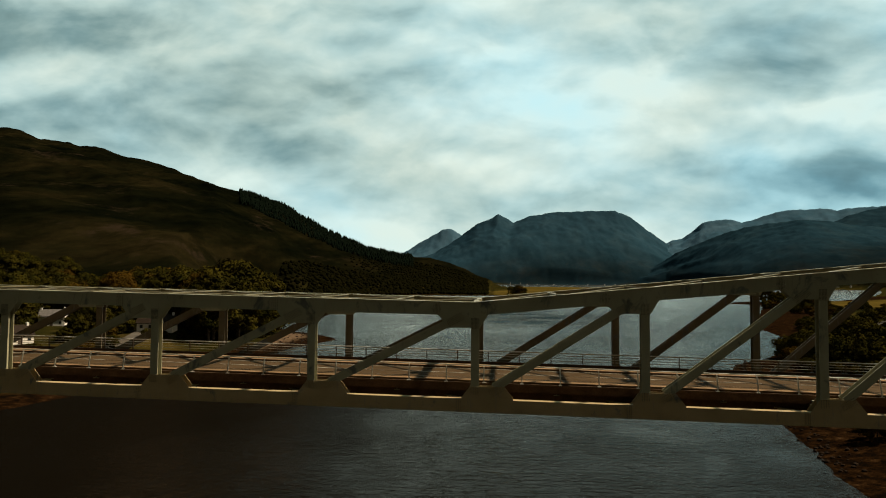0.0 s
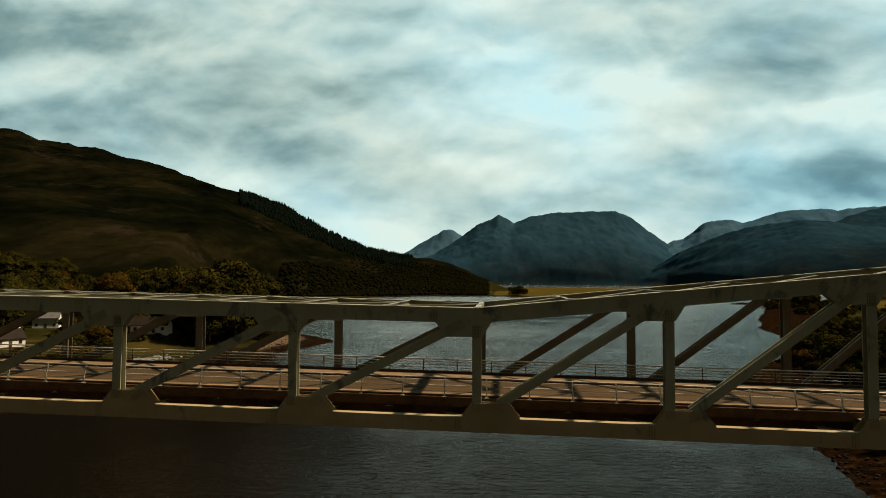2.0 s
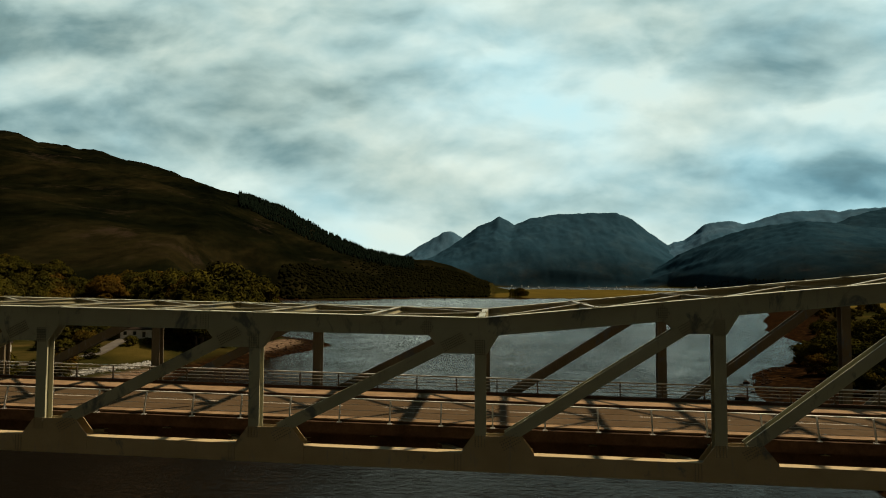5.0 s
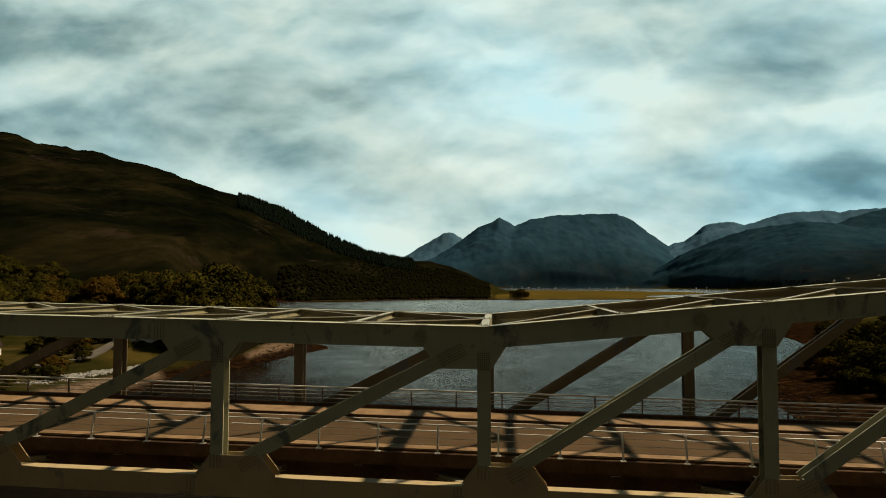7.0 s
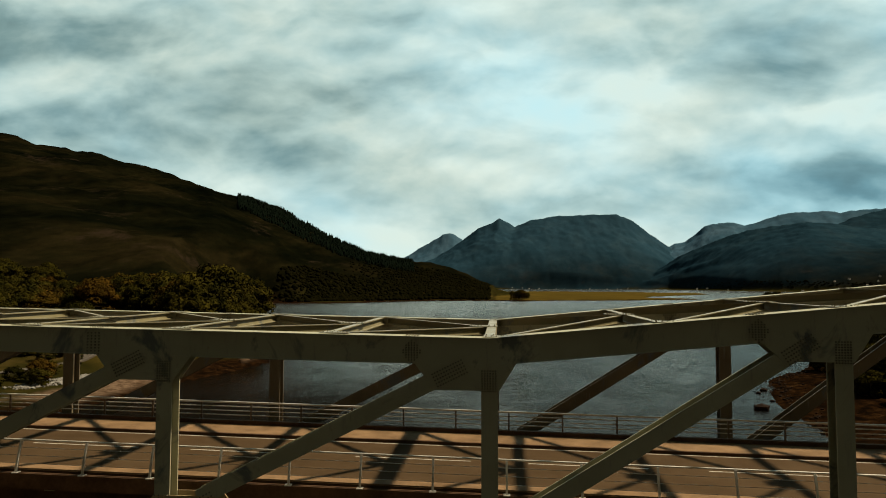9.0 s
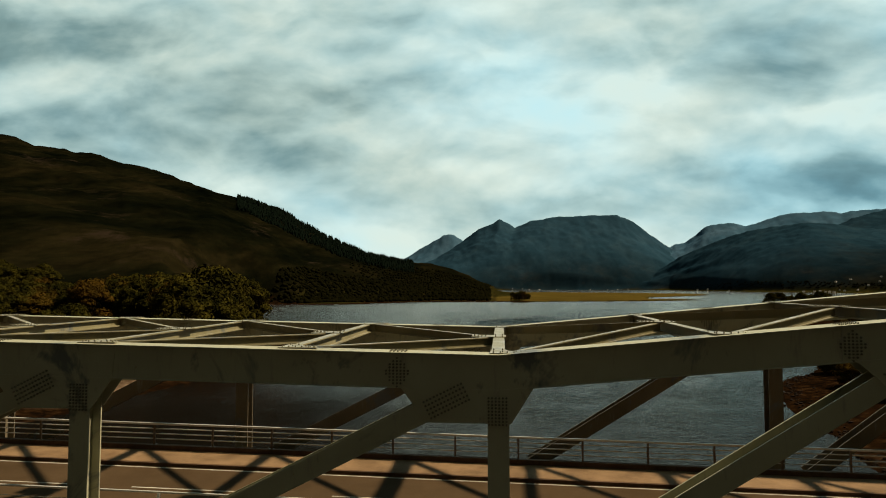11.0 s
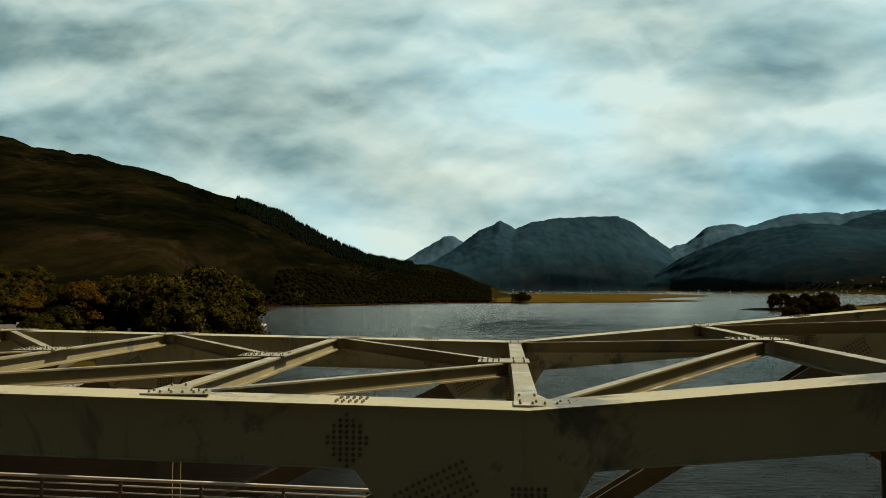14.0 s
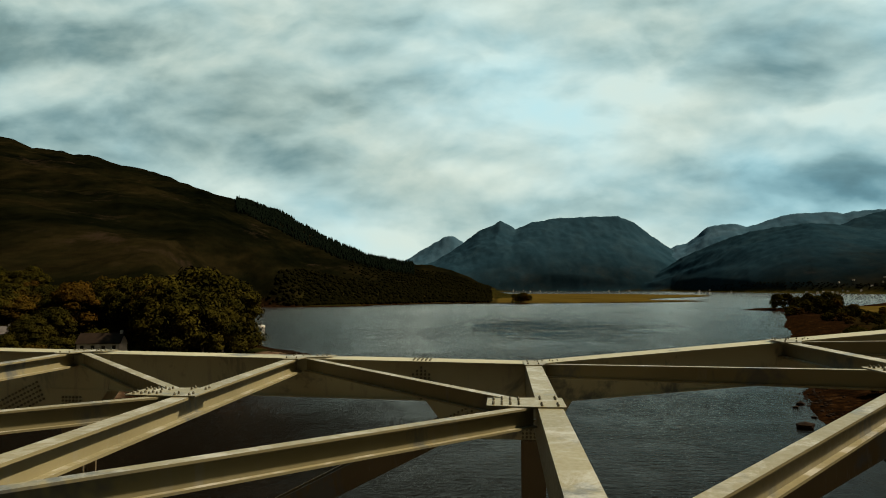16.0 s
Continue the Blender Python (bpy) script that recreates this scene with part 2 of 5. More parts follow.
def water_surface():
    """Dark peaty water: a black body under a rippled, wind-streaked gloss."""
    m, n, l, b = material("loch_water", 0.06, 0.0, 0.5)
    n.remove(b)
    chop = noise_node(n, l, place(n, (0.9, 0.75, 1)), 1.2, 5, 0.6, 0.3)
    swell = noise_node(n, l, place(n, (0.4, 0.4, 1)), 0.4, 4, 0.55, 0.4)
    patch = noise_node(n, l, place(n, (0.006, 0.017, 1)), 1.0, 4, 0.6, 0.8)
    gust = noise_node(n, l, place(n, (0.07, 0.045, 1)), 1.0, 6, 0.66, 0.9)
    # slicks of smooth water where the tide runs past the narrows
    off = n.new("ShaderNodeVectorMath")
    off.operation = "MULTIPLY_ADD"
    l.new(place(n), off.inputs[0])
    off.inputs[1].default_value, off.inputs[2].default_value = (1 / 85, 1 / 150, 0), (-0.35, -3.1, 0)
    size = n.new("ShaderNodeVectorMath")
    size.operation = "LENGTH"
    l.new(off.outputs[0], size.inputs[0])
    race = ramp_node(n, l, size.outputs["Value"], [(0.55, (1, 1, 1)), (1.0, (0, 0, 0))])
    streak = ramp_node(n, l, noise_node(n, l, place(n, (0.022, 0.085, 1)), 1.0, 5, 0.62, 1.0), [(0.47, (0, 0, 0)), (0.53, (1, 1, 1))])
    slick = math_node(n, l, "MULTIPLY", race, streak)
    amp = ramp_node(n, l, patch, [(0.38, (0.5, 0.5, 0.5)), (0.62, (1, 1, 1))])
    amp = math_node(n, l, "MULTIPLY", amp, ramp_node(n, l, gust, [(0.36, (0.55, 0.55, 0.55)), (0.66, (1.15, 1.15, 1.15))]))
    # steeper bumps under the northern span, growing towards the north bank
    bank = n.new("ShaderNodeSeparateXYZ")
    l.new(place(n), bank.inputs[0])
    west = n.new("ShaderNodeMapRange")
    west.interpolation_type = "SMOOTHSTEP"
    l.new(bank.outputs[0], west.inputs[0])
    west.inputs[1].default_value, west.inputs[2].default_value, west.inputs[3].default_value, west.inputs[4].default_value = -8, -58, 0, 4.0
    south = n.new("ShaderNodeMapRange")
    south.interpolation_type = "SMOOTHSTEP"
    l.new(bank.outputs[1], south.inputs[0])
    south.inputs[1].default_value, south.inputs[2].default_value, south.inputs[3].default_value, south.inputs[4].default_value = 190, 90, 0, 1
    amp = math_node(n, l, "MULTIPLY", amp, math_node(n, l, "ADD", 1.0, math_node(n, l, "MULTIPLY", west.outputs[0], south.outputs[0])))
    amp = math_node(n, l, "MULTIPLY", amp, math_node(n, l, "SUBTRACT", 1.0, math_node(n, l, "MULTIPLY", slick, 0.9)))
    dash = noise_node(n, l, place(n, (0.30, 0.95, 1)), 1.0, 3, 0.5, 0.6)
    height = math_node(n, l, "MULTIPLY", math_node(n, l, "ADD", math_node(n, l, "ADD", chop, math_node(n, l, "MULTIPLY", dash, 1.6)), math_node(n, l, "MULTIPLY", swell, 1.0)), amp)
    k = add(n, "ShaderNodeBump", Strength=0.85, Distance=0.30)
    l.new(height, k.inputs["Height"])
    body = add(n, "ShaderNodeBsdfDiffuse", Color=(0.0034, 0.0027, 0.0017, 1))
    gloss = add(n, "ShaderNodeBsdfGlossy", Color=(1.0, 0.935, 0.85, 1))
    rough = ramp_node(n, l, patch, [(0.36, (0.04, 0.04, 0.04)), (0.60, (0.09, 0.09, 0.09))])
    # short steep waves on the open loch
    open_water = n.new("ShaderNodeMapRange")
    open_water.interpolation_type = "SMOOTHSTEP"
    l.new(bank.outputs[1], open_water.inputs[0])
    open_water.inputs[1].default_value, open_water.inputs[2].default_value, open_water.inputs[3].default_value, open_water.inputs[4].default_value = 180, 900, 0, 0.07
    rough = math_node(n, l, "ADD", rough, open_water.outputs[0])
    l.new(math_node(n, l, "MULTIPLY", rough, math_node(n, l, "SUBTRACT", 1.0, math_node(n, l, "MULTIPLY", slick, 0.85))), gloss.inputs["Roughness"])
    l.new(k.outputs[0], gloss.inputs["Normal"])
    fres = add(n, "ShaderNodeFresnel", IOR=1.33)
    l.new(k.outputs[0], fres.inputs["Normal"])
    mix = n.new("ShaderNodeMixShader")
    # reflection is turned down by hand over the same area, darkening the water
    steep = math_node(n, l, "MULTIPLY", west.outputs[0], south.outputs[0])
    sheen = math_node(n, l, "SUBTRACT", 1.0, math_node(n, l, "MULTIPLY", steep, 0.205))
    mirror = math_node(n, l, "MINIMUM", 1.0, math_node(n, l, "MULTIPLY", math_node(n, l, "POWER", fres.outputs[0], 2.2), 3.0))
    l.new(math_node(n, l, "MULTIPLY", mirror, sheen), mix.inputs[0])
    l.new(body.outputs[0], mix.inputs[1])
    l.new(gloss.outputs[0], mix.inputs[2])
    l.new(mix.outputs[0], n["Material Output"].inputs[0])
    return m


def ground_cover():
    """One sheet: loch bed, weed-covered shore, grass, heath and haze-blue mountain stone, by cover maps carried on the
    mesh.
    """
    m, n, l, b = material("ground_cover", 1.0, 0.0, 0.0)
    p = place(n)

    def cover(name):
        a = n.new("ShaderNodeAttribute")
        a.attribute_name = name
        return a.outputs["Fac"]

    fine = noise_node(n, l, p, 0.6, 6, 0.65)
    mid = noise_node(n, l, p, 0.035, 6, 0.65, 0.4)
    far = noise_node(n, l, place(n, (1, 1, 0.5)), 0.0065, 8, 0.68, 0.5)
    slope = noise_node(n, l, place(n, (1, 0.25, 1.3)), 0.0085, 8, 0.64, 0.1)
    shore = ramp_node(n, l, noise_node(n, l, p, 0.32, 8, 0.78), [(0.42, (0.0028, 0.0018, 0.001)), (0.53, (0.010, 0.0046, 0.0017)), (0.62, (0.024, 0.012, 0.0048)), (0.74, (0.075, 0.046, 0.024))])
    grass = ramp_node(n, l, mid, [(0.35, (0.008, 0.009, 0.0022)), (0.55, (0.020, 0.017, 0.004)), (0.7, (0.050, 0.034, 0.010))])
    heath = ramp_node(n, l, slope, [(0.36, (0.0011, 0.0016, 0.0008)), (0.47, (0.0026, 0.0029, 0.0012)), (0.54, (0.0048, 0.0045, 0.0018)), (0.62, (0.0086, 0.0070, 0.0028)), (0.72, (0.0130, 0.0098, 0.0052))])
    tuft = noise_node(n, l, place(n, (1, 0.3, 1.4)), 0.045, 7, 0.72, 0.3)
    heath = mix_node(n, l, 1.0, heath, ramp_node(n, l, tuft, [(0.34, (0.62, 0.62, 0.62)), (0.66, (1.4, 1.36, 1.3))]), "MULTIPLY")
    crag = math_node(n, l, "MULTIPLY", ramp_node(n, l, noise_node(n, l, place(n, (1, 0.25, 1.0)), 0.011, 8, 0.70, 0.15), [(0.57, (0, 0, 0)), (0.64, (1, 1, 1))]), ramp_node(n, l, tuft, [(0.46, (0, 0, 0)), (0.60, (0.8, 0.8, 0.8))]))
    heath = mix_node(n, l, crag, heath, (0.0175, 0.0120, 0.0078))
    # far slopes: the blue haze of distance is put into the stone's colour
    hazed_scree = ramp_node(n, l, far, [(0.34, (0.0095, 0.0275, 0.0425)), (0.52, (0.0128, 0.0345, 0.0525)), (0.66, (0.0180, 0.0430, 0.0610)), (0.76, (0.028, 0.052, 0.065))])
    hazed_scree = mix_node(n, l, 1.0, hazed_scree, ramp_node(n, l, noise_node(n, l, p, 0.02, 6, 0.7, 0.4), [(0.34, (0.86, 0.86, 0.86)), (0.66, (1.14, 1.14, 1.12))]), "MULTIPLY")
    field = ramp_node(n, l, noise_node(n, l, place(n, (0.3, 1, 1)), 0.03, 5, 0.6), [(0.35, (0.034, 0.025, 0.0055)), (0.65, (0.076, 0.053, 0.011))])
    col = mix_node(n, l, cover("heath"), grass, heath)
    col = mix_node(n, l, cover("hazed_scree"), col, hazed_scree)
    # farthest ridges take a paler blue, haze painted thicker
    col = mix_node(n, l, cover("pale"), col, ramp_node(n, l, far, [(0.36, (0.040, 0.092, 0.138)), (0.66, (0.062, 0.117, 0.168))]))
    col = mix_node(n, l, cover("field"), col, field)
    col = mix_node(n, l, cover("shore"), col, shore)
    col = mix_node(n, l, cover("sand"), col, ramp_node(n, l, fine, [(0.35, (0.045, 0.028, 0.016)), (0.65, (0.135, 0.092, 0.06))]))
    l.new(col, b.inputs["Base Color"])
    bump(n, l, b, math_node(n, l, "ADD", fine, math_node(n, l, "MULTIPLY", mid, 3.0)), 0.6, 0.5)
    return m


def leaf_cover(name, dark, light, autumn=None):
    m, n, l, b = material(name, 1.0, 0.0, 0.0)
    info = n.new("ShaderNodeObjectInfo").outputs["Random"]
    island = n.new("ShaderNodeNewGeometry").outputs["Random Per Island"]
    p = place(n)
    clump = noise_node(n, l, p, 0.14, 4, 0.55)
    fac = math_node(n, l, "ADD", math_node(n, l, "MULTIPLY", island, 0.07), math_node(n, l, "MULTIPLY", clump, 0.9))
    col = ramp_node(n, l, fac, [(0.36, dark), (0.78, light)])
    if autumn:
        turn = ramp_node(n, l, math_node(n, l, "ADD", math_node(n, l, "MULTIPLY", info, 0.7), math_node(n, l, "MULTIPLY", clump, 0.35)), [(0.74, (0, 0, 0)), (0.98, (0.8, 0.8, 0.8))])
        col = mix_node(n, l, turn, col, autumn)
    l.new(col, b.inputs["Base Color"])
    return m


PAINT = steel_paint("bridge_paint", (0.28, 0.272, 0.182), (0.345, 0.336, 0.226))
# brown vignette cast low in the view, put into the lower steel's colour
LOW_TINTED = steel_paint("low_tinted_bridge_paint", (0.30, 0.225, 0.115), (0.38, 0.295, 0.165))
# bracing: shade on the webs is put into this darker, glossier paint colour
SHADED_GLOSS = steel_paint("weathered_shaded_gloss_paint", (0.165, 0.148, 0.082), (0.225, 0.203, 0.115), 0.4, 0.32, 0.6)
# far truss members: their brown shade is put into this darker colour
SHADE_BROWNED = steel_paint("shade_browned_bridge_paint", (0.080, 0.063, 0.037), (0.125, 0.10, 0.061))
WATER = water_surface()
GROUND = ground_cover()
LEAF = leaf_cover("broad_leaves", (0.0090, 0.0096, 0.0020), (0.062, 0.050, 0.0068), (0.078, 0.034, 0.0047))
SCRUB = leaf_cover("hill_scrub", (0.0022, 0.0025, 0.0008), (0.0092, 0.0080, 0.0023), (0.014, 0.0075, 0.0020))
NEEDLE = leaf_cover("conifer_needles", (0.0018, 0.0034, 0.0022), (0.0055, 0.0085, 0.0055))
BARK = simple("bark", (0.03, 0.022, 0.015), (0.09, 0.07, 0.05), 3.0, 0.9, 0.6, 0.03, (1, 1, 0.3))
ASPHALT = simple("asphalt", (0.045, 0.0285, 0.0140), (0.068, 0.0440, 0.0230), 0.5, 0.95, 0.25, 0.01, fine=40, spec=0.04)
FOOTWAY = simple("footway_concrete", (0.105, 0.064, 0.031), (0.225, 0.142, 0.074), 0.9, 0.85, 0.3, 0.01, fine=20, spec=0.1)
FASCIA = simple("deck_edge", (0.050, 0.028, 0.015), (0.115, 0.066, 0.037), 0.8, 0.85, 0.3, 0.01, spec=0.1)
ROADMARK = simple("road_marking", (0.22, 0.20, 0.16), (0.46, 0.43, 0.36), 1.5, 0.7, 0.2, 0.005, fine=20)
GALV = simple("galvanised_steel", (0.42, 0.41, 0.37), (0.58, 0.56, 0.51), 2.0, 0.45, 0.1, 0.003, metal=0.3)
# far posts: their shaded side is put into this dark brown
RAIL_POST = simple("shaded_rail_post", (0.06, 0.042, 0.026), (0.13, 0.10, 0.07), 2.0, 0.6, 0.2, 0.004, spec=0.2)
# bolts are darker than the plates they hold
BOLT = simple("dark_bolt_paint", (0.07, 0.066, 0.045), (0.16, 0.15, 0.10), 3.0, 0.6, 0.2, 0.004)
CONCRETE = simple("pier_concrete", (0.20, 0.19, 0.17), (0.33, 0.31, 0.28), 0.4, 0.9, 0.4, 0.02)


# ---- mesh helpers ----
def mesh_object(name, verts, faces, mat, parent=None, label=""):
    me = bpy.data.meshes.new(name)
    me.from_pydata(verts, [], faces)
    me.materials.append(mat)
    ob = new(name, me)
    if parent:
        ob.parent = parent
    if label:
        ob["label"] = label
    return ob


def share(name, me, parent, m=None):
    """Another part on a mesh that is already there."""
    ob = new(name, me)
    ob.parent = parent
    if m is not None:
        ob.matrix_basis = m
    return ob


def part(name, bm, mat, parent, label=""):
    me = bpy.data.meshes.new(name)
    bmesh.ops.recalc_face_normals(bm, faces=bm.faces)
    bm.to_mesh(me)
    bm.free()
    me.materials.append(mat)
    ob = new(name, me)
    ob.parent = parent
    if label:
        ob["label"] = label
    return ob


def empty(name, at=(0, 0, 0)):
    ob = new(name)
    ob.location = at
    return ob


def extrude(bm, profile, a, b, up=(0, 0, 1)):
    """A profile (side, up) pushed from a to b, with closed ends."""
    a, b = Vector(a), Vector(b)
    d = (b - a).normalized()
    side = d.cross(Vector(up)).normalized()
    top = side.cross(d)
    rings = [[bm.verts.new(e + side * s + top * t) for s, t in profile] for e in (a, b)]
    k = len(profile)
    for i in range(k):
        bm.faces.new((rings[0][i], rings[0][(i + 1) % k], rings[1][(i + 1) % k], rings[1][i]))
    bm.faces.new(rings[0][::-1])
    bm.faces.new(rings[1])


def rect(w, z0, z1, c=0.0):
    """A box profile with its edges broken by c."""
    h = w / 2
    if not c:
        return [(-h, z0), (h, z0), (h, z1), (-h, z1)]
    return [(-h + c, z0), (h - c, z0), (h, z0 + c), (h, z1 - c), (h - c, z1), (-h + c, z1), (-h, z1 - c), (-h, z0 + c)]


def girder(w, d, tf=0.04, tw=0.03, top=0.0):
    """An I profile whose top face lies at the line."""
    h, k = w / 2, tw / 2
    return [(-h, top - d), (h, top - d), (h, top - d + tf), (k, top - d + tf), (k, top - tf), (h, top - tf), (h, top), (-h, top), (-h, top - tf), (-k, top - tf), (-k, top - d + tf), (-h, top - d + tf)]


def prism(bm, outline, y0, y1):
    """An outline in x and z, thick from y0 to y1."""
    lo = [bm.verts.new((x, y0, z)) for x, z in outline]
    hi = [bm.verts.new((x, y1, z)) for x, z in outline]
    k = len(outline)
    bm.faces.new(lo)
    bm.faces.new(hi[::-1])
    for i in range(k):
        bm.faces.new((lo[i], hi[i], hi[(i + 1) % k], lo[(i + 1) % k]))


def box(bm, x0, x1, y0, y1, z0, z1):
    prism(bm, [(x0, z0), (x1, z0), (x1, z1), (x0, z1)], y0, y1)


# ---- ground, loch and hills ----
def lattice(x, y, seed):
    v = np.sin(x * 127.1 + y * 311.7 + seed * 74.7) * 43758.5453
    return v - np.floor(v)


def value_noise(x, y, seed=0):
    xi, yi = np.floor(x), np.floor(y)
    fx, fy = x - xi, y - yi
    fx, fy = fx * fx * (3 - 2 * fx), fy * fy * (3 - 2 * fy)
    a, b = lattice(xi, yi, seed), lattice(xi + 1, yi, seed)
    c, d = lattice(xi, yi + 1, seed), lattice(xi + 1, yi + 1, seed)
    return a + (b - a) * fx + (c - a) * fy + (a - b - c + d) * fx * fy


def fractal(x, y, scale, octaves, seed=0, gain=0.5):
    total, amp, norm = 0, 1.0, 0
    for i in range(octaves):
        total = total + amp * value_noise(x * scale, y * scale, seed + i)
        norm += amp
        amp *= gain
        scale *= 2.03
    return total / norm * 2 - 1


def inside_distance(px, py, poly):
    """Distance to a closed line, above nought inside it."""
    best = np.full(px.shape, 1e12)
    odd = np.zeros(px.shape, bool)
    for (x0, y0), (x1, y1) in zip(poly, poly[1:] + poly[:1]):
        dx, dy = x1 - x0, y1 - y0
        t = np.clip(((px - x0) * dx + (py - y0) * dy) / (dx * dx + dy * dy), 0, 1)
        best = np.minimum(best, (px - x0 - t * dx) ** 2 + (py - y0 - t * dy) ** 2)
        if dy:
            odd ^= ((y0 > py) != (y1 > py)) & (px < x0 + (py - y0) / dy * dx)
    return np.where(odd, 1, -1) * np.sqrt(best)


NORTH_SHORE = [(-900, -1800), (-260, -500), (-150, -120), (-128, 0), (-106, 70), (-98, 108), (-93, 135), (-90, 158), (-88, 178), (-87, 196), (-82, 214), (-76, 238), (-74, 256), (-80, 270),
               (-92, 285), (-106, 300), (-118, 316), (-150, 380), (-220, 520), (-300, 700), (-350, 860), (-351, 945), (-300, 938), (-262, 928), (-200, 973), (-194, 988), (-206, 1010), (-168, 1050), (-101, 1118), (-20, 1119)]
FLATS = [(50, 1120), (109, 1138), (217, 1160), (294, 1200), (393, 1268), (300, 1330), (330, 1500), (560, 1860), (609, 1968), (500, 1990), (420, 2200), (150, 2350), (-20, 2300), (-150, 2700)]
HEAD = [(-120, 3500), (20, 3980), (313, 4050), (700, 4000), (830, 3960), (925, 3720), (1000, 3300), (1040, 2920), (1110, 2700), (1241, 2342)]
SOUTH_SHORE = [(1150, 2050), (900, 1600), (640, 1160), (450, 905), (360, 862), (300, 832), (276, 806), (312, 765), (255, 620), (186, 450), (158, 375), (142, 292), (116, 236), (95, 200), (78, 178), (72, 160), (66, 136), (62, 115), (57, 92), (53, 70), (50, 52), (48, 0), (60, -130), (180, -500), (900, -1800)]
LOCH = NORTH_SHORE + FLATS + HEAD + SOUTH_SHORE

# skylines: sideways per metre ahead, metres above the eye per kilometre
RIDGE_NORTH = [(-3.0, 200), (-1.2, 245), (-0.8127, 240.5), (-0.7831, 235.2), (-0.7514, 221.6), (-0.7358, 220.4), (-0.695, 215.9), (-0.6804, 209.1), (-0.6516, 206.8), (-0.5892, 188.3), (-0.523, 172.6), (-0.4854, 156.7), (-0.4204, 134.0), (-0.3929, 128.0), (-0.3654, 118.0), (-0.3381, 110.0), (-0.2974, 88.0), (-0.257, 64.0), (-0.2037, 41.0), (-0.1599, 33.0), (-0.1034, 28.0), (-0.0732, 20.5), (-0.0475, 11.0), (-0.0305, 1.5), (-0.005, -8.5), (0.012, -13)]
RIDGE_HEAD = [(-0.30, 0), (-0.1686, 17.1), (-0.125, 29.8), (-0.0947, 38.3), (-0.0559, 63.9), (-0.0301, 83.4), (-0.0086, 91.5), (0.0015, 97.5), (0.0094, 93.0), (0.0245, 84.7), (0.0466, 93.9), (0.0846, 100.3), (0.1224, 101.6), (0.1764, 101.9), (0.1969, 93.2), (0.2212, 74.4), (0.2454, 56.6), (0.267, 42.3), (0.3092, 15.5), (0.3647, -5)]
RIDGE_BACK = [(-0.25, 0), (-0.1686, 25.7), (-0.1494, 35.1), (-0.1164, 54.8), (-0.086, 72.7), (-0.0757, 75.2), (-0.0688, 74.3), (-0.0559, 66.4), (-0.0217, 42.2), (0.0122, 25.0), (0.05, 0)]
RIDGE_EAST = [(0.14, -8), (0.20, 20), (0.2369, 44.9), (0.2576, 57.4), (0.2739, 60.6), (0.2863, 69.7), (0.3028, 83.7), (0.3231, 87.7), (0.3432, 88.4), (0.3591, 84.1), (0.3793, 89.7), (0.4074, 99.3), (0.4313, 103.2), (0.4786, 104.3), (0.4942, 101.7), (0.51, 105.6), (0.5551, 107.6), (0.8, 120)]
RIDGE_FAR_SOUTH = [(0.30, -8), (0.40, 40), (0.454, 72.4), (0.4858, 83.7), (0.5096, 94.1), (0.5332, 101.3), (0.5551, 105.9), (0.7, 150), (1.2, 180), (3, 160)]
RIDGE_SOUTH = [(0.1500, -12), (0.1787, -2.5), (0.2117, 7.4), (0.2447, 25.7), (0.267, 40.6), (0.3021, 55.4), (0.3427, 70.9), (0.375, 78.9), (0.4149, 84.4), (0.4466, 88.2), (0.4702, 87.1), (0.5014, 82.7), (0.5324, 79.1), (0.5539, 76.5), (0.8, 60), (3, 50)]
EYE = 28.2


def slope_to(u, y, ridge, ahead, foot, power):
    """Height of a hill that climbs from its foot to its skyline and falls away behind it, and how far up its slope a place lies."""
    us, es = np.array(ridge).T
    t = np.clip((y - foot) / (ahead - foot), 0, 1)
    slant = u + np.where(ahead > 2500, 0.035, 0.0) * (1 - t) * fractal(u * 14, t * 5.0, 1.0, 2, 91)
    sharp = np.interp(slant, us, es)
    broad = sum(np.interp(slant + k * 0.018, us, es) for k in range(-4, 5)) / 9
    top = EYE + (broad + (sharp - broad) * t ** 2.5) / 1000 * (ahead + 4)
    back = np.clip((y - ahead) / (0.6 * ahead), 0, 1)
    return np.where(y > foot, np.maximum(top, 0) * t ** power * (1 - 0.7 * back), 0), t


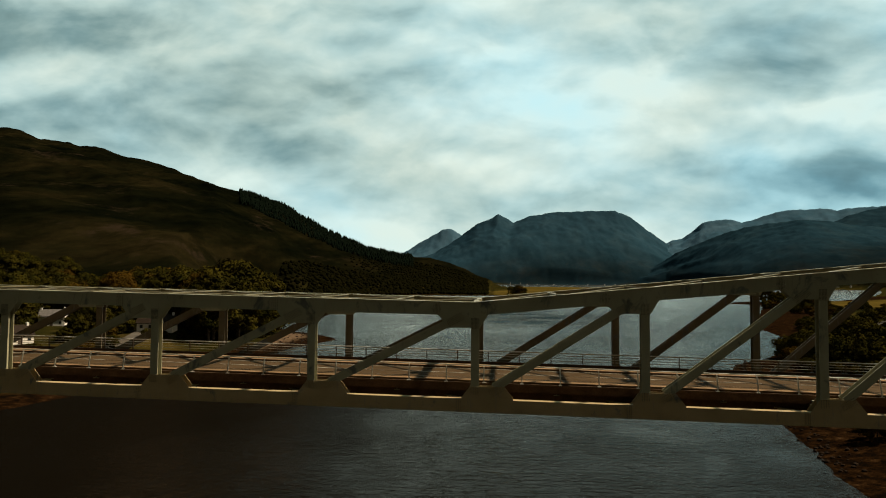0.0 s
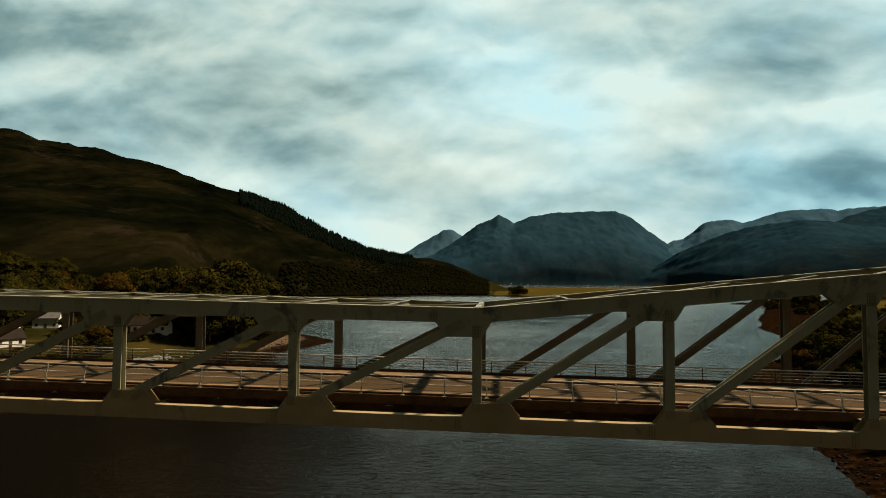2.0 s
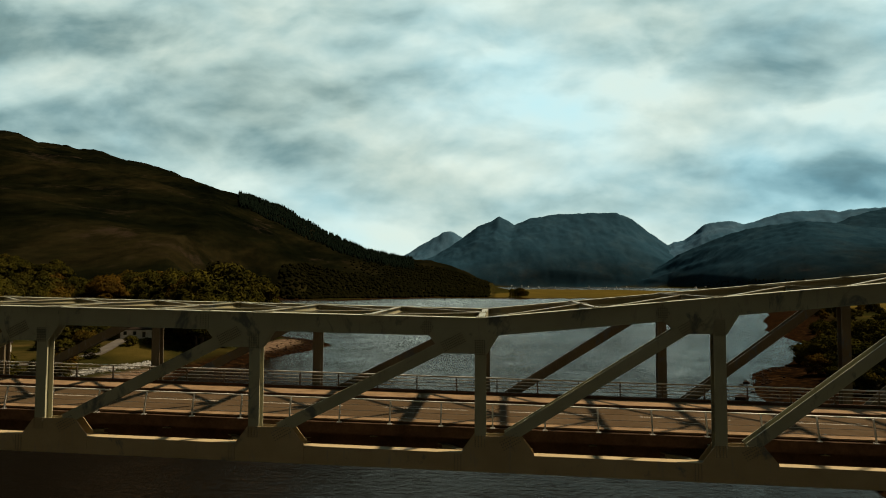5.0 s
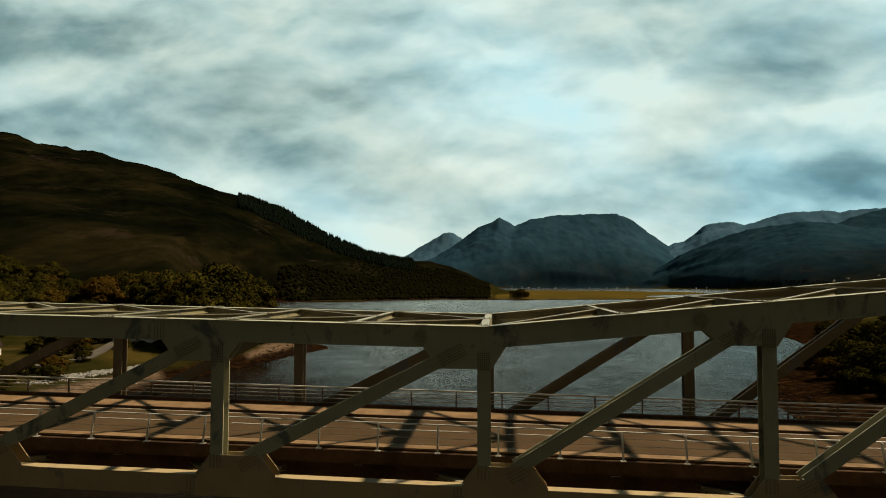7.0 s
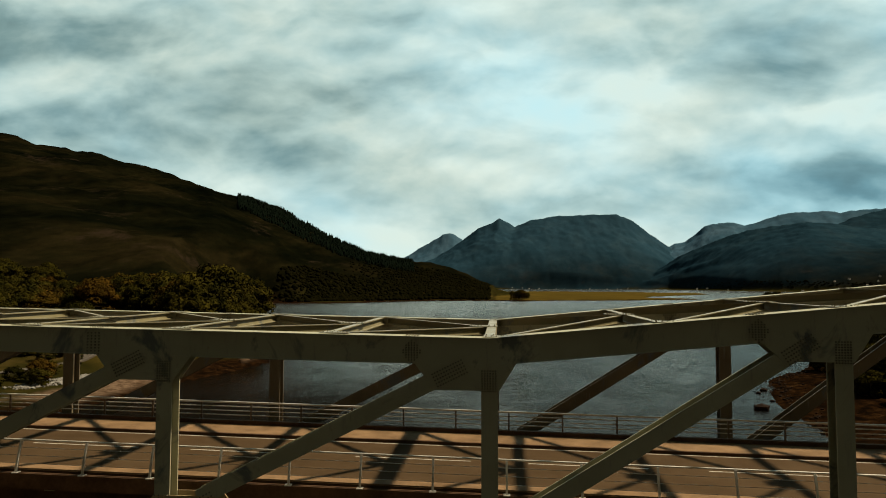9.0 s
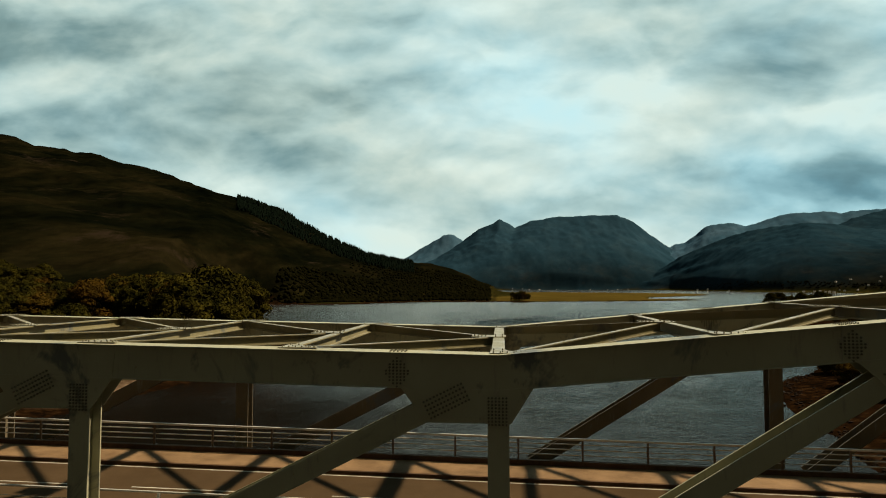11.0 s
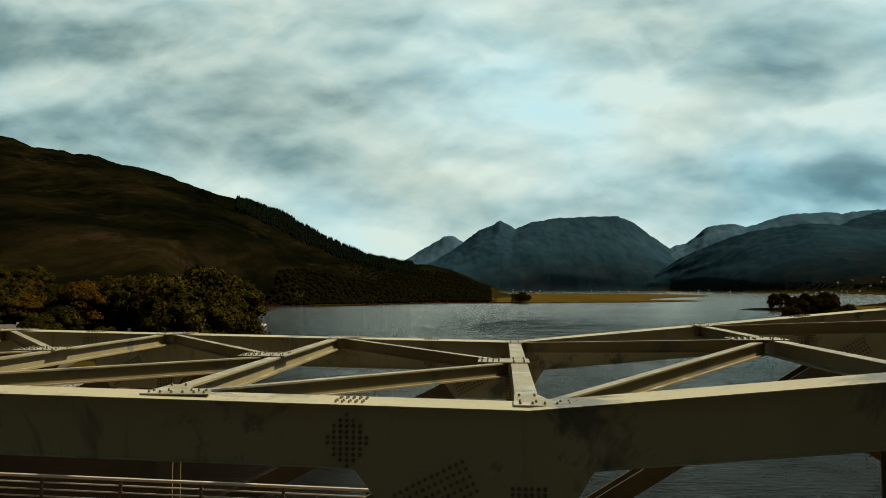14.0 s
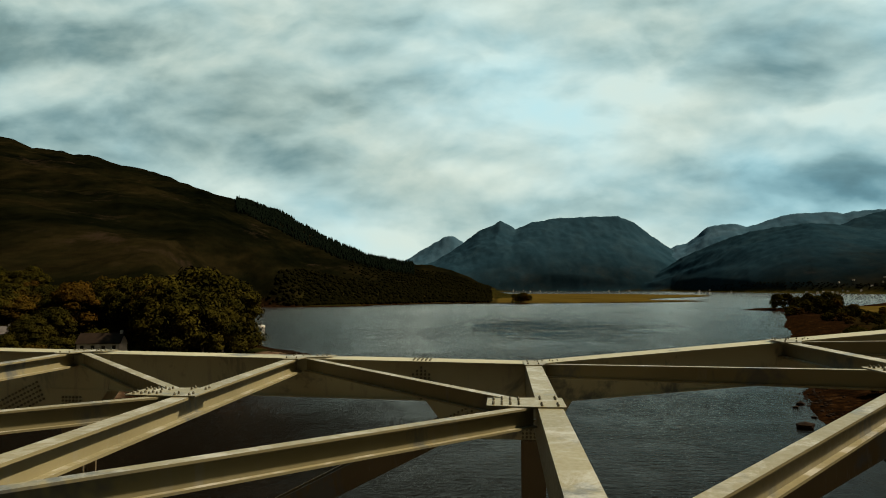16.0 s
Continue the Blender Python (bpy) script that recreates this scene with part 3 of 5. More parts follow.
def terrain(x, y):
    """Height and cover of the ground at a place."""
    wob = fractal(x, y, 1 / 28, 3, 3)
    d = -inside_distance(x, y, LOCH) + wob * np.clip(np.hypot(x, y) / 60, 1, 3)
    ahead = np.maximum(y, 1.0)
    u = x / (ahead + 4)
    front = y > 40
    foot = np.interp(u, [-3, -0.85, -0.45, -0.3, -0.1, 0.02], [300, 380, 480, 960, 1090, 1150])
    rough = fractal(x, y, 1 / 260, 5, 11, 0.5)
    gully = np.abs(fractal(x, y, 1 / 420, 5, 29, 0.55))
    north, tn = slope_to(u, ahead, RIDGE_NORTH, 1750 * np.interp(u, [-0.8, -0.3, 0], [0.95, 1.03, 1.1]), foot, 0.85)
    head, th = slope_to(u, ahead, RIDGE_HEAD, 4700, 3980, 0.9)
    back, tb = slope_to(u, ahead, RIDGE_BACK, 4890, 4300, 0.95)
    east, te = slope_to(u, ahead, RIDGE_EAST, 4880 / np.sqrt(1 + u * u), 4150 / np.sqrt(1 + u * u), 0.95)
    far_south, tf = slope_to(u, ahead, RIDGE_FAR_SOUTH, 4200, 3300, 0.9)
    south, ts = slope_to(u, ahead, RIDGE_SOUTH, np.interp(u, [0.18, 0.25, 0.35, 0.45], [4350, 4150, 3800, 3500]), np.interp(u, [0.18, 0.25, 0.30, 0.36, 0.41, 0.53, 0.8], [4010, 3760, 3340, 2960, 2740, 2400, 1500]), 0.8)
    every = np.stack([north, head, back, east, far_south, south])
    hills = every.max(0)
    climb = np.take_along_axis(np.stack([tn, th, tb, te, tf, ts]), every.argmax(0)[None], 0)[0]
    hills = np.where(front, hills, 0)
    carve = hills * (0.20 * rough - 0.30 * gully) * np.where(ahead > 2300, 0.6, 1.0) * np.clip(1.15 * (1 - climb), 0, 1)
    side = np.maximum(np.abs(np.arctan2(x, y)) - 1.2, 0)
    ring = np.clip((np.hypot(x, y) - 900) / 2200, 0, 1) * 380 * np.clip(side * 2, 0, 1) * (1 + 0.3 * rough)
    flat = np.where(d > 0, np.minimum(0.14 * d, 1.6 + 0.028 * d), np.maximum(0.16 * d, -5))
    flat = np.minimum(flat, 9 + 0.0 * d)
    marsh = inside_distance(x, y, [(-10, 1128)] + FLATS[:-1] + [(-14, 2290)])
    flat = np.where(marsh > 0, np.minimum(flat, 1.9), flat)
    h = flat + np.where(d > 4, np.maximum(hills + carve, ring), 0) * np.clip((d - 4) / 60, 0, 1)
    crag = np.abs(fractal(x, y, 1 / 75, 4, 63, 0.55))
    h = h + np.where(hills > 20, 1, 0) * np.clip(hills / 120, 0, 1) * (9.0 * (0.3 - crag) + 5.0 * fractal(x, y, 1 / 31, 3, 81)) * np.clip(climb * 1.4, 0.25, 1)
    h = h + 5.0 * np.exp(-((x + 130) ** 2 + (y - 205) ** 2) / 420)
    h = h + np.where(d > 0, 0.25 * fractal(x, y, 1 / 7, 4, 51), 0)
    tide = np.where(x > 0, 2.6, 1.3)
    shore = np.clip(1 - (flat - tide) / 0.8, 0, 1) * (np.hypot(x, y) < 1400)
    shore = np.where(marsh > 6, 0, shore)
    meadow = inside_distance(x, y, [(320, 590), (420, 620), (520, 780), (560, 940), (440, 940), (400, 800), (310, 680)])
    lawn = inside_distance(x, y, [(-110, 178), (-118, 168), (-135, 182), (-136, 200), (-112, 206)]) + 3 * wob
    field = np.clip(np.maximum(np.maximum(marsh / 8, meadow / 10), np.minimum(lawn / 12, 0.45)), 0, 1) * (hills < 5)
    heath = np.clip((hills - 6) / 20, 0, 1)
    hazed_scree = heath * np.clip((ahead - 2300) / 900, 0, 1) * np.clip(0.35 + 1.3 * climb + 0.5 * rough, 0, 1) * np.where(np.maximum(south, far_south) > np.maximum(head, east), 0.80, 1.0)
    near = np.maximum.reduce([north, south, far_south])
    # haze cover: strong on the back ridges, slight high on the head
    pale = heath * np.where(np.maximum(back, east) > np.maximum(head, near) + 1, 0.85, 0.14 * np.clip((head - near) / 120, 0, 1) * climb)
    spit = inside_distance(x, y, [(-89, 204), (-86, 225), (-84, 248), (-88, 262), (-97, 264), (-99, 240), (-95, 214)]) + 4 * wob
    beach = inside_distance(x, y, [(-114, 118), (-98, 126), (-94, 142), (-94, 160), (-103, 172), (-109, 150)]) + 3 * wob
    sand = np.clip(np.maximum(spit, beach) / 4, 0, 1)
    return h, shore, field, heath, hazed_scree, pale, sand


def build_ground():
    fine = np.arange(-44, 40, 0.13)
    coarse = np.arange(40, 316, 2.4)
    az = np.radians(np.concatenate([fine, coarse]))
    r = np.concatenate([[6, 14], np.geomspace(24, 2300, 300), np.linspace(2312, 4960, 200)])
    A, R = np.meshgrid(az, r)
    x, y = R * np.sin(A), R * np.cos(A)
    h, *covers = terrain(x.ravel(), y.ravel())
    k = len(az)
    co = np.stack([x.ravel(), y.ravel(), h], 1)
    i = np.arange(len(r) - 1)[:, None] * k
    j = np.arange(k)[None, :]
    j1 = (j + 1) % k
    quads = np.stack([i + j, i + j1, i + k + j1, i + k + j], 2).reshape(-1, 4)
    me = bpy.data.meshes.new("ground")
    me.from_pydata(co.tolist(), [], quads[:, ::-1].tolist())
    for name, values in zip(("shore", "field", "heath", "hazed_scree", "pale", "sand"), covers):
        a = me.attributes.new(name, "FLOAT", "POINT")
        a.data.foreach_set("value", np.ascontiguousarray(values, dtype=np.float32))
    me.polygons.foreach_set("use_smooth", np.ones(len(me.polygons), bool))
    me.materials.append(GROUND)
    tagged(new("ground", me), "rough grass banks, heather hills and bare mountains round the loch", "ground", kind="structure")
    size = 4990
    water = mesh_object("water", [(-size, -size, 0), (size, -size, 0), (size, size, 0), (-size, size, 0)], [(0, 1, 2, 3)], WATER)
    tagged(water, "dark rippled loch water with streaks of tidal current", "water", kind="structure")


build_ground()

# ---- the bridge ----
P, W = 11.43, 11.51
TOP, GRADE, RISE = 26.5, -0.0183, 0.112
BEARING = -0.0036
FIRST, LAST, FLAT = -16, 8, -8


def lift(i):
    """How far the top chord stands above its level stretch at panel i."""
    if i > 0:
        return RISE * P * (i if i <= 4 else max(8 - i, 0) + 0.0)
    if i < FLAT:
        return RISE * P * (FLAT - i if i >= -12 else max(i + 16, 0))
    return 0.0


def line(i):
    return TOP + GRADE * i * P


def top_at(i):
    a = math.floor(i)
    return line(i) + lift(a) + (lift(a + 1) - lift(a)) * (i - a)


bridge = empty("truss_bridge", (0, W / 2, 0))
bridge.location, bridge.rotation_euler = (0, 0, 0), (0, 0, BEARING)
tagged(bridge, "grey-green painted steel truss road bridge over the loch", "bridge")


def bolt_mesh(name, spots, face, size=0.045, tall=0.0):
    """Bolts at spots on a plate, round-headed or, if tall, nuts with their shanks; face: the way that they stand out."""
    verts, faces = [], []
    n = Vector(face)
    s = n.orthogonal().normalized()
    t = n.cross(s)
    for c in spots:
        c = Vector(c)
        k = len(verts)
        for rad, up in ((size, 0.0), (size, tall * 0.55), (size * 0.5, tall)) if tall else ((size, 0.0), (size * 0.95, size * 0.5), (size * 0.5, size * 0.85)):
            for q in range(6):
                a = q * math.pi / 3
                verts.append(c + s * (rad * math.cos(a)) + t * (rad * math.sin(a)) + n * up)
        for lay in (0, 6):
            for q in range(6):
                faces.append((k + lay + q, k + lay + (q + 1) % 6, k + lay + 6 + (q + 1) % 6, k + lay + 6 + q))
        faces.append(tuple(k + 12 + q for q in range(6)))
    me = bpy.data.meshes.new(name)
    me.from_pydata(verts, [], faces)
    me.materials.append(BOLT)
    return me


def grid_spots(cx, cz, w, h, nx, nz, y, turn=0.0, diamond=False):
    out = []
    c, s = math.cos(turn), math.sin(turn)
    for i in range(nx):
        for j in range(nz):
            a, b = (i / (nx - 1) - 0.5) * 2, (j / (nz - 1) - 0.5) * 2
            if diamond and abs(a) + abs(b) > 1.25:
                continue
            dx, dz = a * w / 2, b * h / 2
            out.append((cx + dx * c - dz * s, y, cz + dx * s + dz * c))
    return out


def chord_profile(top, low):
    """A welded box with lips of its top and bottom plates."""
    return [(-0.34, low), (0.34, low), (0.34, low + 0.03), (0.30, low + 0.03), (0.30, top - 0.035), (0.38, top - 0.035), (0.38, top), (-0.38, top), (-0.38, top - 0.035), (-0.30, top - 0.035), (-0.30, low + 0.03), (-0.34, low + 0.03)]


def h_profile(half, reach, flange, web):
    """An H lying on its side: flanges at the far sides, reach high, joined by a web."""
    a, b, w = half, half - flange, web / 2
    return [(-a, -reach), (-b, -reach), (-b, -w), (b, -w), (b, -reach), (a, -reach), (a, reach), (b, reach), (b, w), (-b, w), (-b, reach), (-a, reach)]


def build_trusses():
    slope = math.atan2(6.47, P)
    for yc in (0.0, W):
        for i in range(FIRST, LAST + 1):
            x, z0, zt = i * P, line(i), top_at(i)
            chord_rise = (top_at(i + 1) - zt) / P if i < LAST else 0
            # chords
            if i < LAST:
                bm = bmesh.new()
                a, b = Vector((x, yc, zt)), Vector((x + P, yc, top_at(i + 1)))
                extrude(bm, chord_profile(0.0, -0.93), a, b)
                part("top_chord", bm, PAINT, bridge)
                bm = bmesh.new()
                a, b = Vector((x, yc, z0)), Vector((x + P, yc, line(i + 1)))
                extrude(bm, rect(0.56, -7.50, -6.60, 0.012), a, b)
                part("bottom_chord", bm, LOW_TINTED, bridge)
            # vertical: an H of two flanges and a web, flanges in the truss planes
            bm = bmesh.new()
            extrude(bm, h_profile(0.30, 0.28, 0.05, 0.06), (x, yc, z0 - 6.6), (x, yc, zt - 0.85), (1, 0, 0))
            part("vertical", bm, SHADE_BROWNED if yc else PAINT, bridge)
            # diagonal, from the bottom of this panel point to the top of the next
            if i < LAST:
                bm = bmesh.new()
                a, b = Vector((x + 1.3, yc, z0 - 6.55 + 0.72)), Vector((x + P, yc, top_at(i + 1) - 0.52))
                d = (b - a).normalized()
                b = b - d * 1.3
                extrude(bm, h_profile(0.29, 0.28, 0.05, 0.06), a, b)
                part("diagonal", bm, SHADE_BROWNED if yc else PAINT, bridge)
            # gusset plates on both faces
            k = chord_rise
            kl = (zt - top_at(i - 1)) / P if i > FIRST else 0
            upper = [(-2.55, zt - 0.92 - 2.55 * kl), (-1.88, zt - 1.76), (0.33, zt - 1.77), (0.92, zt - 0.92 + 0.92 * k), (1.0, zt - 0.05 + k), (0, zt - 0.05), (-2.9, zt - 0.05 - 2.9 * kl), (-2.9, zt - 0.92 - 2.9 * kl)]
            lower = [(-1.3, z0 - 7.47), (2.6, z0 - 7.50), (2.6, z0 - 6.55), (1.95, z0 - 5.74), (-0.3, z0 - 5.74), (-0.92, z0 - 6.56), (-1.3, z0 - 6.56)]
            for s in (-1, 1):
                y = yc + s * 0.31
                for outline in (upper, lower):
                    bm = bmesh.new()
                    prism(bm, [(x + a, c) for a, c in outline], y - 0.014, y + 0.014)
                    plate = part("gusset_plate", bm, LOW_TINTED if outline is lower else PAINT, bridge)
                    if -4 <= i <= 3 and s < 0:
                        yb, face = y - 0.014, (0, -1, 0)
                        if outline is upper:
                            spots = grid_spots(x - 0.02, zt - 1.45, 0.46, 0.68, 6, 9, yb)
                            ang = math.atan2(top_at(i) - 0.55 - (line(i - 1) - 5.83), P - 1.3)
                            spots += grid_spots(x - 1.35, zt - 0.52 - 1.35 * math.tan(ang), 1.1, 0.46, 12, 5, yb, ang)
                            if i >= 0:
                                spots += grid_spots(x - 2.65, zt - 0.52 - 2.65 * kl, 0.58, 0.74, 7, 10, yb, 0, True)
                            else:
                                spots += grid_spots(x - 2.65, zt - 0.50, 0.42, 0.74, 4, 8, yb)
                        else:
                            spots = grid_spots(x - 0.02, z0 - 6.0, 0.46, 0.5, 4, 6, yb)
                            spots += grid_spots(x + 1.45, z0 - 6.0, 0.9, 0.42, 8, 4, yb, slope)
                            spots += grid_spots(x - 1.1, z0 - 7.02, 0.3, 0.72, 3, 8, yb)
                        if outline is upper:
                            flange = [(x - 2.65 + a, yc - 0.28 + b, top_at(i) - 2.65 * kl + a * kl) for a in (-0.2, -0.1, 0, 0.1, 0.2) for b in (0.07, 0.18, 0.38, 0.49)]
                            ob = tagged(new("bolts", bolt_mesh("bolts", flange, (0, 0, 1), 0.020, 0.042)), kind="stuff")
                            ob.parent = plate
                        ob = tagged(new("bolts", bolt_mesh("bolts", spots, face, 0.031, 0.045)), kind="stuff")
                        ob.parent = plate


def build_bracing():
    """Cross beams at every half panel, and K braces between them, in the plane of the top chords."""
    for h in range(2 * FIRST, 2 * LAST + 1):
        i = h / 2
        x, z = i * P, top_at(i) + 0.012
        bm = bmesh.new()
        if i == 0 or i == FLAT:
            extrude(bm, rect(0.37, -0.62, 0.0, 0.0), (x, 0.2, z), (x, W - 0.2, z))
        else:
            extrude(bm, girder(0.28, 0.36), (x, 0.2, z), (x, W - 0.2, z))
        beam = part("cross_beam", bm, SHADED_GLOSS, bridge)
        # end plates and middle plate, with bolts
        spots = []
        for y, s in ((0.05, 1), (W - 0.05, -1)):
            bm = bmesh.new()
            prism_z(bm, [(x - 0.22, y - s * 0.20), (x + 0.88, y - s * 0.20), (x + 0.74, y + s * 0.22), (x + 0.30, y + s * 0.40), (x + 0.2, y + s * 0.75), (x - 0.2, y + s * 0.75)], z + 0.002, z + 0.022, GRADE if i else 0)
            plate = part("connection_plate", bm, SHADED_GLOSS, beam)
            spots += [(x + a, y + s * b, z + 0.022) for a in (-0.12, 0.06, 0.24, 0.42, 0.60, 0.76) for b in (-0.1,)]
            spots += [(x + a, y + s * b, z + 0.022) for a in (0.48, 0.60, 0.72) for b in (0.08,)]
            spots += [(x + a, y + s * b, z + 0.022) for a in (-0.12, 0.12) for b in (0.06, 0.62)]
        bm = bmesh.new()
        prism_z(bm, [(x - 0.95, W / 2 - 0.34), (x - 0.2, W / 2 - 0.42), (x + 0.24, W / 2 - 0.42), (x + 0.24, W / 2 + 0.42), (x - 0.2, W / 2 + 0.42), (x - 0.95, W / 2 + 0.34)], z + 0.002, z + 0.024, 0)
        part("middle_plate", bm, SHADED_GLOSS, beam)
        spots += [(x + a, W / 2 + b, z + 0.024) for a in (-0.85, -0.72, -0.59, -0.46) for b in (-0.26, -0.14, 0.14, 0.26)]
        spots += [(x + a, W / 2 + b, z + 0.024) for a in (-0.12, 0.12) for b in (-0.36, -0.22, 0.22, 0.36)]
        if -6 <= h <= 5:
            ob = tagged(new("bolts", bolt_mesh("bolts", spots, (0, 0, 1), 0.020, 0.042)), kind="stuff")
            ob.parent = beam
        if h > 2 * FIRST:
            xp, zp = x - P / 2, top_at(i - 0.5) + 0.004
            for y in (0.35, W - 0.35):
                bm = bmesh.new()
                a, b = Vector((x - 0.25, W / 2 + (0.18 if y > 1 else -0.18), z - 0.008)), Vector((xp + 0.3, y, zp))
                extrude(bm, girder(0.18, 0.31, 0.03, 0.025), a, b)
                part("brace", bm, SHADED_GLOSS, bridge)


def build_lower_bracing():
    """Crossed flat braces between the bottom chords, under the deck."""
    for i in range(FIRST, LAST):
        x, z0, z1 = i * P, line(i) - 6.72, line(i + 1) - 6.72
        for ya, yb, drop in ((0.25, W - 0.25, 0.0), (W - 0.25, 0.25, 0.012)):
            bm = bmesh.new()
            extrude(bm, girder(0.34, 0.24, 0.025, 0.025), (x + 0.3, ya, z0 - drop), (x + P - 0.3, yb, z1 - drop))
            part("lower_brace", bm, PAINT, bridge)


def prism_z(bm, outline, z0, z1, grade=0.0):
    lo = [bm.verts.new((x, y, z0)) for x, y in outline]
    hi = [bm.verts.new((x, y, z1)) for x, y in outline]
    k = len(outline)
    bm.faces.new(lo[::-1])
    bm.faces.new(hi)
    for i in range(k):
        bm.faces.new((lo[i], lo[(i + 1) % k], hi[(i + 1) % k], hi[i]))


X0, X1 = FIRST * P, LAST * P
ROAD = -5.62


def along(bm, w, z0, z1, y, xa=None, xb=None, c=0.0):
    """A strip along the bridge at y, from height z0 to z1 below the top line."""
    xa, xb = X0 if xa is None else xa, X1 if xb is None else xb
    extrude(bm, rect(w, z0, z1, c), (xa, y, TOP + GRADE * xa), (xb, y, TOP + GRADE * xb))


def build_deck():
    for name, mat, w, z0, z1, y in (("deck_slab", ASPHALT, 8.5, ROAD - 0.30, ROAD, 5.72), ("edge_beam", FASCIA, 0.25, ROAD - 0.66, ROAD - 0.09, 1.37), ("edge_beam", FASCIA, 0.25, ROAD - 0.62, ROAD + 0.33, 10.05),
                                    ("footway", FOOTWAY, 1.80, ROAD - 0.1, ROAD + 0.14, 9.02), ("kerb_strip", FOOTWAY, 0.62, ROAD - 0.1, ROAD + 0.05, 1.81), ("kerb", FASCIA, 0.12, ROAD - 0.1, ROAD + 0.135, 8.06),
                                    # first stringer: extra depth and dark brown stand in for shade under the deck
                                    ("stringer", FASCIA, 0.3, ROAD - 1.9, ROAD - 0.3, 2.2), ("stringer", PAINT, 0.3, ROAD - 1.1, ROAD - 0.3, 5.75), ("stringer", PAINT, 0.3, ROAD - 1.1, ROAD - 0.3, 8.9)):
        bm = bmesh.new()
        along(bm, w, z0, z1, y)
        part(name, bm, mat, bridge)
    bm = bmesh.new()
    along(bm, 0.09, ROAD, ROAD + 0.006, 7.82)
    part("edge_line", bm, ROADMARK, bridge, "worn white edge line")
    x = -5.7 - 7.3 * 14
    while x < X1 - 6:
        bm = bmesh.new()
        along(bm, 0.09, ROAD, ROAD + 0.006, 5.35, x, x + 4.9)
        part("centre_line", bm, ROADMARK, bridge)
        x += 7.3
    for h in range(2 * FIRST, 2 * LAST + 1):
        x = h / 2 * P
        bm = bmesh.new()
        ends = (0.3, W - 0.3) if h % 2 == 0 else (1.9, W - 1.9)
        extrude(bm, girder(0.42, 0.95 if h % 2 == 0 else 0.5), (x, ends[0], line(h / 2) + ROAD - 0.42), (x, ends[1], line(h / 2) + ROAD - 0.42))
        part("floor_beam", bm, PAINT, bridge)


def build_parapet(y, base, top, first, step, label, slim, metal, cant=0.0):
    p = empty("parapet")
    p.rotation_euler = (0, 0, BEARING)
    tagged(p, label, "railing", "parapets of the bridge")
    height = top - base
    bm = bmesh.new()
    extrude(bm, rect(0.075, 0, height - 0.02, 0.01), (-0.038, 0, 0), (0.038, 0, 0))
    bmesh.ops.subdivide_edges(bm, edges=[e for e in bm.edges if abs(e.verts[0].co.z - e.verts[1].co.z) > 0.3], cuts=3)
    for v in bm.verts:
        v.co.y += cant * (max(v.co.z, 0) / height) ** 1.3
    box(bm, -0.12, 0.12, -0.1, 0.1, -0.01, 0.025)
    post = part("post", bm, metal, p, "square steel post with a foot plate")
    me = post.data
    n = 0
    x = first - step * 40
    post.matrix_basis = pose(x, y, TOP + GRADE * x + base)
    while x < 60:
        x += step
        share("post", me, p, pose(x, y, TOP + GRADE * x + base))
    xa, xb = -150, 75
    for k, (f, w) in enumerate(((1.0, 0.085), (0.76, 0.045), (0.52, 0.045), (0.28, 0.045))):
        bm = bmesh.new()
        z = base + height * f
        w *= slim if k else 0.5 + slim / 2
        along(bm, w, z - w / 2, z + w / 2, y + cant * f ** 1.3 + (0.0 if k == 0 else 0.05), xa, xb, 0.012)
        part("top_rail" if k == 0 else "rail", bm, GALV, p)


def build_piers():
    for i in (-12, 4):
        pier = empty("bridge_pier", (i * P, W / 2 + BEARING * i * P, 0))
        tagged(pier, "tall concrete bridge pier standing at the water's edge", "pier", "bridge piers")
        for y in (-W / 2, W / 2):
            bm = bmesh.new()
            z = line(i) - 7.5
            prism_z(bm, [(-1.4, y - 1.6), (1.4, y - 1.6), (1.8, y - 1.2), (1.8, y + 1.2), (1.4, y + 1.6), (-1.4, y + 1.6), (-1.8, y + 1.2), (-1.8, y - 1.2)], -6, z)
            part("column", bm, CONCRETE, pier)
        bm = bmesh.new()
        box(bm, -1.2, 1.2, -W / 2 + 1, W / 2 - 1, line(i) - 9.9, line(i) - 7.8)
        part("crossbeam", bm, CONCRETE, pier)


build_trusses()
build_bracing()
build_lower_bracing()
build_deck()
build_parapet(1.33, ROAD - 0.09, -4.53, -4.76, 2.67, "galvanised steel parapet with slim canted posts beside the road", 0.42, GALV, 0.27)
build_parapet(10.0, ROAD + 0.33, -4.40, -1.84, 2.59, "galvanised four-rail parapet along the footway", 1.0, RAIL_POST)
build_piers()

# ---- trees and bushes ----
def ground_at(x, y):
    return float(terrain(np.array([float(x)]), np.array([float(y)]))[0][0])


def heights_at(x, y):
    return terrain(x, y)[0]


